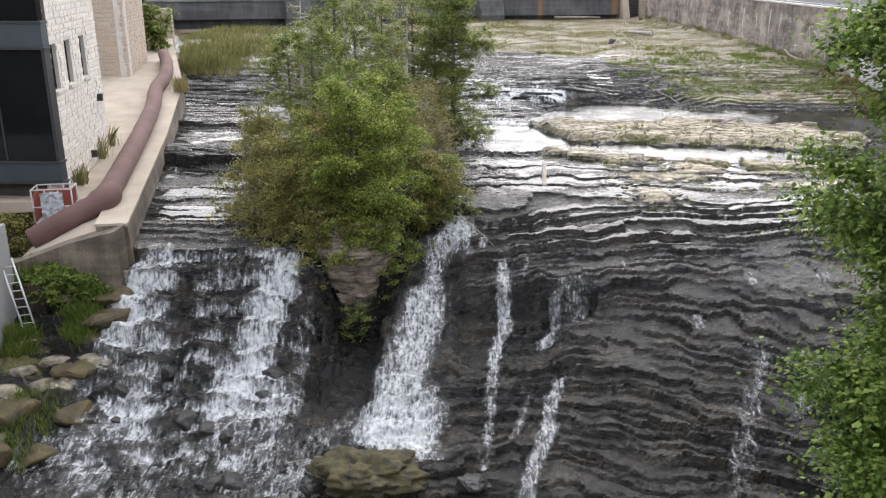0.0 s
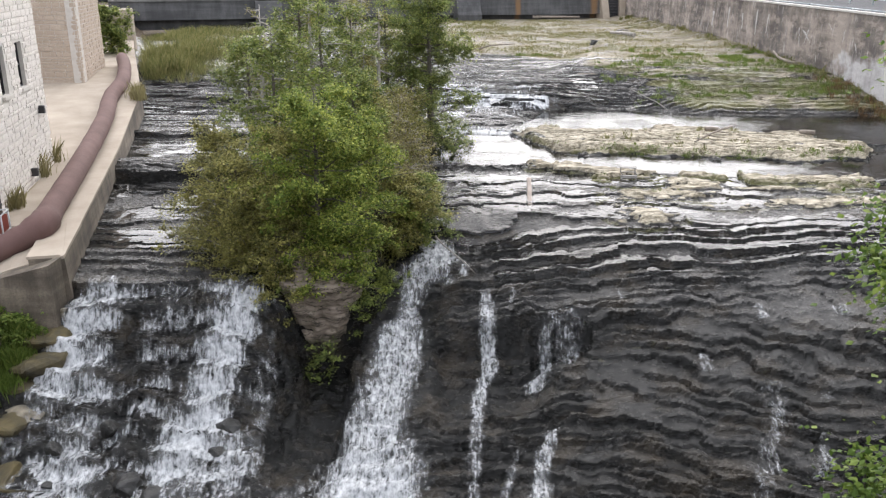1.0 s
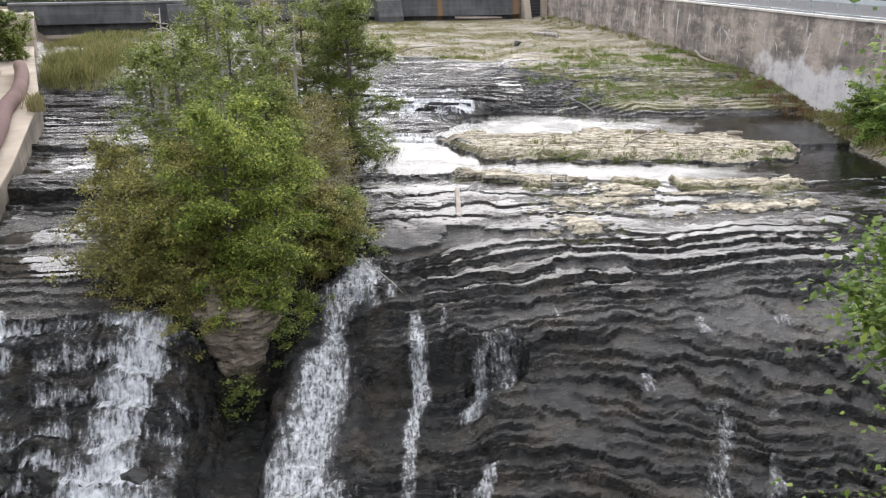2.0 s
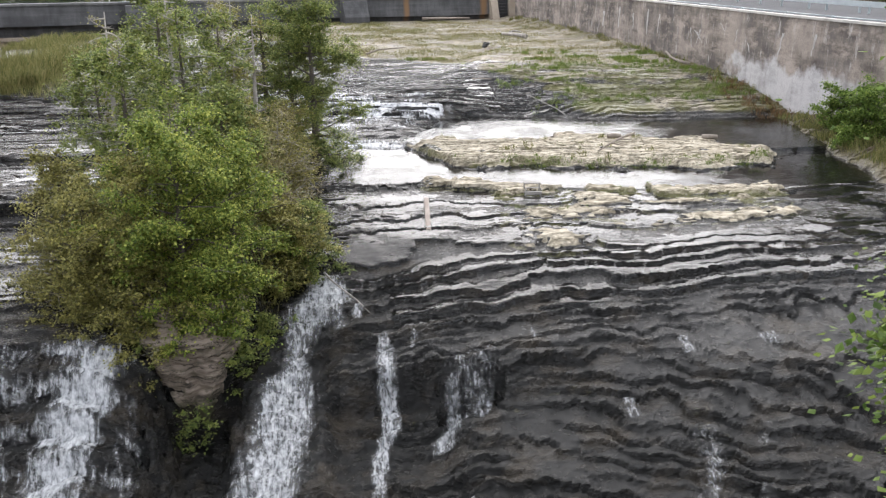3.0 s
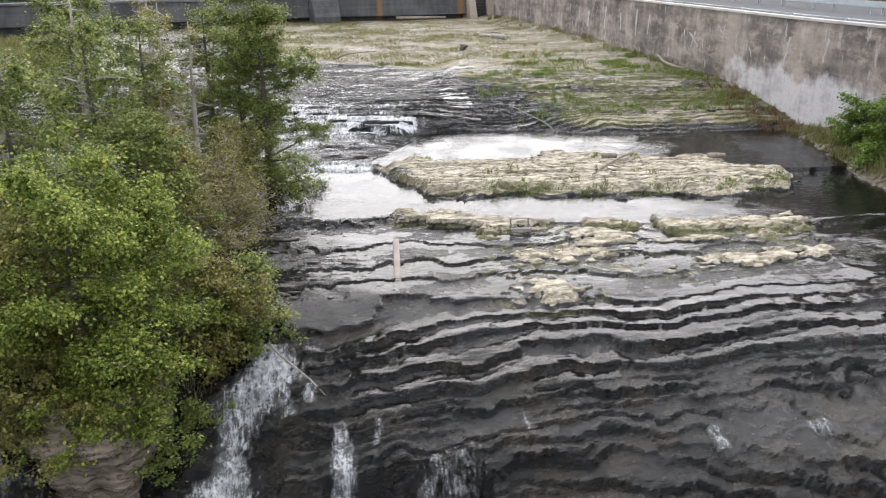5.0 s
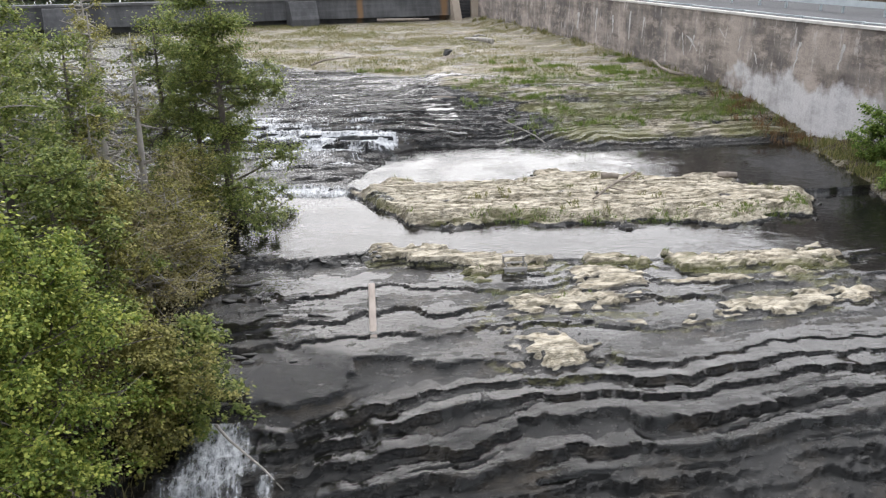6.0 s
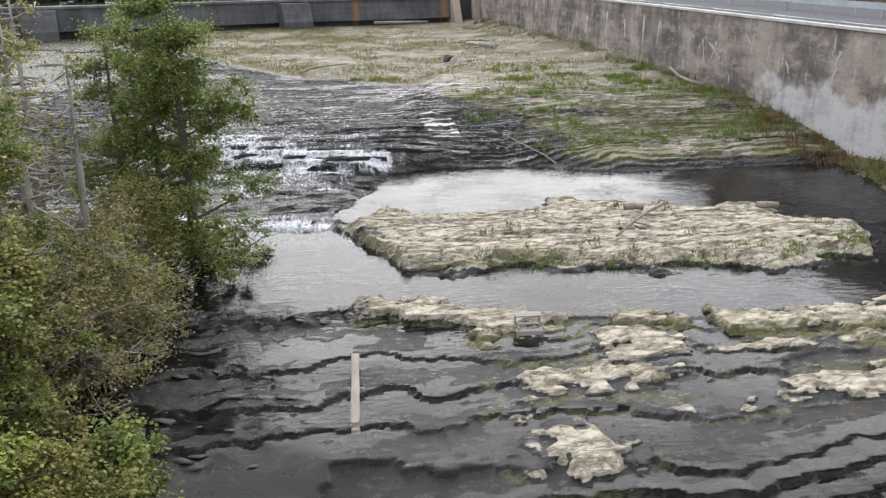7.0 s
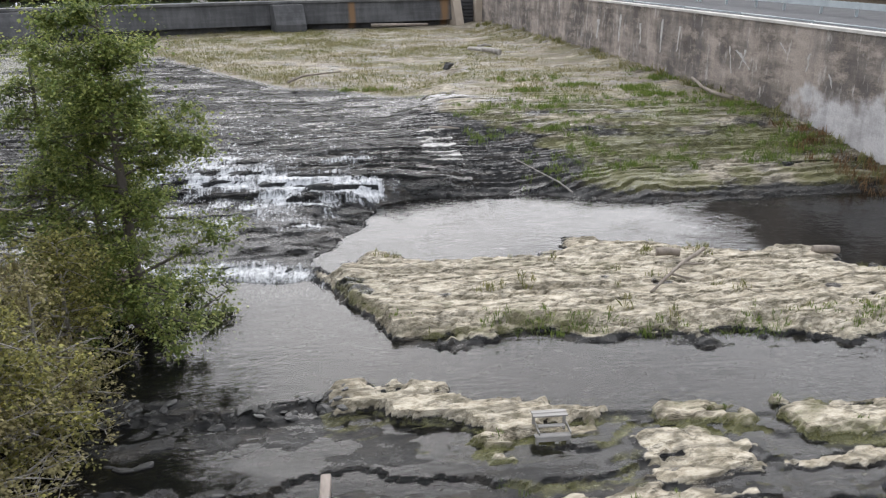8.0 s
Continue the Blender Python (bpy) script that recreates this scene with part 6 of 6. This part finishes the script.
stick([(10.6, 68.6, 1.7), (11.4, 68.3, 1.75), (12.0, 68.0, 1.72)], 0.06, 0.05, DRIFT, "short pale stick on the ledges")
tw = stick([(3.6, 84.4, 2.0), (4.6, 85.0, 2.3), (6.0, 85.8, 2.35), (7.2, 86.9, 2.3)], 0.08, 0.05, DRIFT, "forked pale branch at the edge of the rapids")
part("twig", tube([(0.3, 0.1, 0.2), (0.4, -0.4, 0.35), (0.2, -0.9, 0.1)], [0.05, 0.04, 0.02], 6), DRIFT, tw)
stick([(0.4, 35.2, -0.5), (0.7, 34.9, -0.75), (1.5, 34.2, -1.2), (1.9, 33.8, -1.5)], 0.04, 0.015, DEADWOOD, "bare grey branch hanging into the small fall")
stick([(12.5, 126.2, 2.5), (16, 125.6, 2.55), (19, 126.4, 2.5)], 0.2, 0.12, DRIFT, "long pale drift log below the dam", "log", "log")

# weathered bench on the ledge
GREYWOOD = plain("grey_wood", (0.2, 0.19, 0.175), (0.42, 0.4, 0.37), 5, 0.85, 0.4, 50, stretch=(0.2, 1, 1))
bench = thing("wooden_bench", pose(9.28, 42.4, 0.2, 0, 0, -3), "weathered grey plank bench with open back standing on the ledge", "bench")
for k, (y0, z0) in enumerate(((0.06, 0.34), (0.19, 0.345))):
    part("top_board", box(-0.37 - 0.01 * k, 0.37, y0, y0 + 0.12, z0, z0 + 0.035, 0.006), GREYWOOD, bench)
part("seat_board", box(-0.28, 0.28, -0.06, 0.04, 0.17, 0.2, 0.006), GREYWOOD, bench, "bleached inner board")
part("front_board", box(-0.38, 0.38, -0.22, -0.08, 0.02, 0.055, 0.006), GREYWOOD, bench)
part("front_rail", box(-0.36, 0.36, -0.24, -0.222, -0.06, 0.05, 0.005), GREYWOOD, bench)
for x in (-0.36, 0.3):
    part("leg", box(x, x + 0.06, 0.2, 0.26, -0.2, 0.338, 0.006), GREYWOOD, bench)
    part("leg", box(x, x + 0.06, -0.2, -0.14, -0.2, 0.018, 0.006), GREYWOOD, bench)
    part("side_brace", box(x + 0.062, x + 0.09, -0.18, 0.24, 0.06, 0.13, 0.005), GREYWOOD, bench)


# ---------------------------------------------------------------- left bank: lift basket, ladder, outbuilding
RED = plain("red_paint", (0.2, 0.045, 0.03), (0.3, 0.075, 0.05), 3, 0.6, 0.2, 40)
STEEL = plain("grey_steel", (0.3, 0.3, 0.3), (0.45, 0.45, 0.44), 3, 0.5, 0.1, 40)
CLOTH = plain("white_sheet", (0.3, 0.32, 0.34), (0.42, 0.43, 0.45), 2, 0.8, 0.6, 8)
lift = thing("lift_basket", pose(-15.75, 32.6, -0.35, 0, 0, 12), "red work-lift basket with grey rails and a white sheet", "lift basket")
part("floor", box(-0.75, 0.75, -0.45, 0.45, 0.0, 0.12, 0.02), STEEL, lift)
for x in (-0.75, -0.25, 0.25, 0.75):
    for y in (-0.45, 0.45):
        part("post", tube([(x, y, 0.1), (x, y, 1.45)], [0.03, 0.03], 8), STEEL, lift)
for z in (0.75, 1.45):
    for y in (-0.45, 0.45):
        part("rail", tube([(-0.78, y, z), (0.78, y, z)], [0.03, 0.03], 8), STEEL, lift)
    for x in (-0.75, 0.75):
        part("rail", tube([(x, -0.45, z), (x, 0.45, z)], [0.03, 0.03], 8), STEEL, lift)
part("panel", box(-0.72, 0.72, 0.4, 0.43, 0.15, 1.3, 0.01), RED, lift, "red back panel")
part("panel", box(-0.72, -0.69, -0.4, 0.4, 0.15, 1.3, 0.01), RED, lift, "red side panel")
bm = bmesh.new()
bmesh.ops.create_grid(bm, x_segments=14, y_segments=14, size=0.5)
for v in bm.verts:
    v.co = Vector((v.co.x * 0.85, -0.5 + 0.09 * noise.noise(v.co * 5) + 0.05 * noise.noise(v.co * 11), 0.85 + v.co.y * 1.0 + 0.05 * noise.noise(v.co * 3)))
bmesh.ops.solidify(bm, geom=bm.faces[:], thickness=0.015)
part("sheet", bm, CLOTH, lift, "crumpled white plastic sheet")

ALU = plain("aluminium", (0.5, 0.5, 0.5), (0.66, 0.66, 0.65), 4, 0.4, 0.1, 40)
foot_p, top_p = Vector((-15.15, 28.3, float(bed_z(-15.15, 28.3)) - 0.05)), Vector((-15.95, 28.75, -0.6))
ladder = thing("ladder", Matrix.Translation(foot_p), "white aluminium ladder leaning on the grey wall", "ladder")
run_v = top_p - foot_p
across = Vector((0.9, 0.35, 0)).normalized() * 0.2
for sgn in (-1, 1):
    part("stile", tube([across * sgn, across * sgn + run_v], [0.035, 0.035], 6), ALU, ladder)
count = int(run_v.length / 0.3)
for k in range(1, count):
    c = run_v * (k / count)
    part("rung", tube([c - across, c + across], [0.018, 0.018], 6), ALU, ladder)
GREYWALL = plain("grey_render", (0.24, 0.235, 0.23), (0.33, 0.325, 0.315), 0.7, 0.85, 0.3, 25)
shed = thing("outbuilding", pose(0, 0, 0), "plain grey rendered outbuilding wall on the bank", "building")
part("wall", box(-30, -16.0, 22, 29.2, -6, 0.6, 0.03), GREYWALL, shed)
part("footing", box(-30.1, -15.85, 21.9, 29.25, -6, -4.3, 0.03), QUAY, shed)
stick([(-15.98, 28.6, -3.6), (-15.9, 28.2, -4.3), (-15.2, 27.4, -4.45), (-14.2, 27.2, -4.2)], 0.03, 0.03, ALU, "white hose trailing down to the rocks", "hose", "hose")


# ---------------------------------------------------------------- dam end, quay end, road rails
head_wall = part("head_wall", box(-31.6, -28.2, 84, 84.6, 1.8, 5.5, 0.04), PALE)
tagged(head_wall, "pale concrete wall closing the walkway", "wall", kind="structure")
gate = thing("sluice", pose(0, 0, 0), "narrow dark sluice opening between pale concrete piers", "sluice", kind="structure")
part("pier", prism([(22.4, 130.2, 0), (23.4, 130.5, 0)], [(1.6, 1.5), (0.2, 5.3), (-1.2, 5.3), (-1.2, 1.5)]), PALE, gate, "pale sloping buttress")
part("pier", box(25.2, 26.3, 129.6, 132, 1.5, 5.4, 0.05), PALE, gate)
part("back_wall", box(23.3, 25.3, 131.2, 131.6, 1.5, 5.2), DAM_DARK, gate)
for k in range(7):
    part("stop_log", box(23.45, 25.15, 130.6 + 0.06 * k, 131.1, 2.2 + 0.4 * k, 2.52 + 0.4 * k, 0.03), FRAME, gate)
RAILM = plain("galvanised_rail", (0.3, 0.34, 0.35), (0.42, 0.46, 0.47), 1.5, 0.5, 0.1, 30)
rail = thing("guard_rail", pose(0, 0, 0), "grey-green steel guard rail along the road", "guard rail")
part("rail", prism(RW[1:], [(6.0, 6.85), (6.0, 7.2), (6.08, 7.2), (6.08, 6.85)]), RAILM, rail)
for i in range(1, len(RW) - 1):
    a, b = Vector(RW[i]), Vector(RW[i + 1])
    d = (b - a).normalized()
    right = Vector((d.y, -d.x, 0))
    k = 0.0
    while k < (b - a).length:
        p = a + d * k + right * 6.2
        part("post", box(p.x - 0.06, p.x + 0.06, p.y - 0.06, p.y + 0.06, 6.33, 7.15), RAILM, rail)
        k += 3.8
conduit = thing("conduit", pose(0, 0, 0), "thin grey pipe on brackets behind the coping", "pipe")
for i in range(2, len(RW) - 3):
    a, b = Vector(RW[i]), Vector(RW[i + 1])
    d = (b - a).normalized()
    right = Vector((d.y, -d.x, 0)) * 1.0
    up = Vector((0, 0, 6.52))
    part("pipe", tube([a + right + up, b + right + up], [0.045, 0.045], 6), RAILM, conduit)
    part("bracket", box((a + right).x - 0.07, (a + right).x + 0.07, (a + right).y - 0.07, (a + right).y + 0.07, 6.34, 6.58), RAILM, conduit)
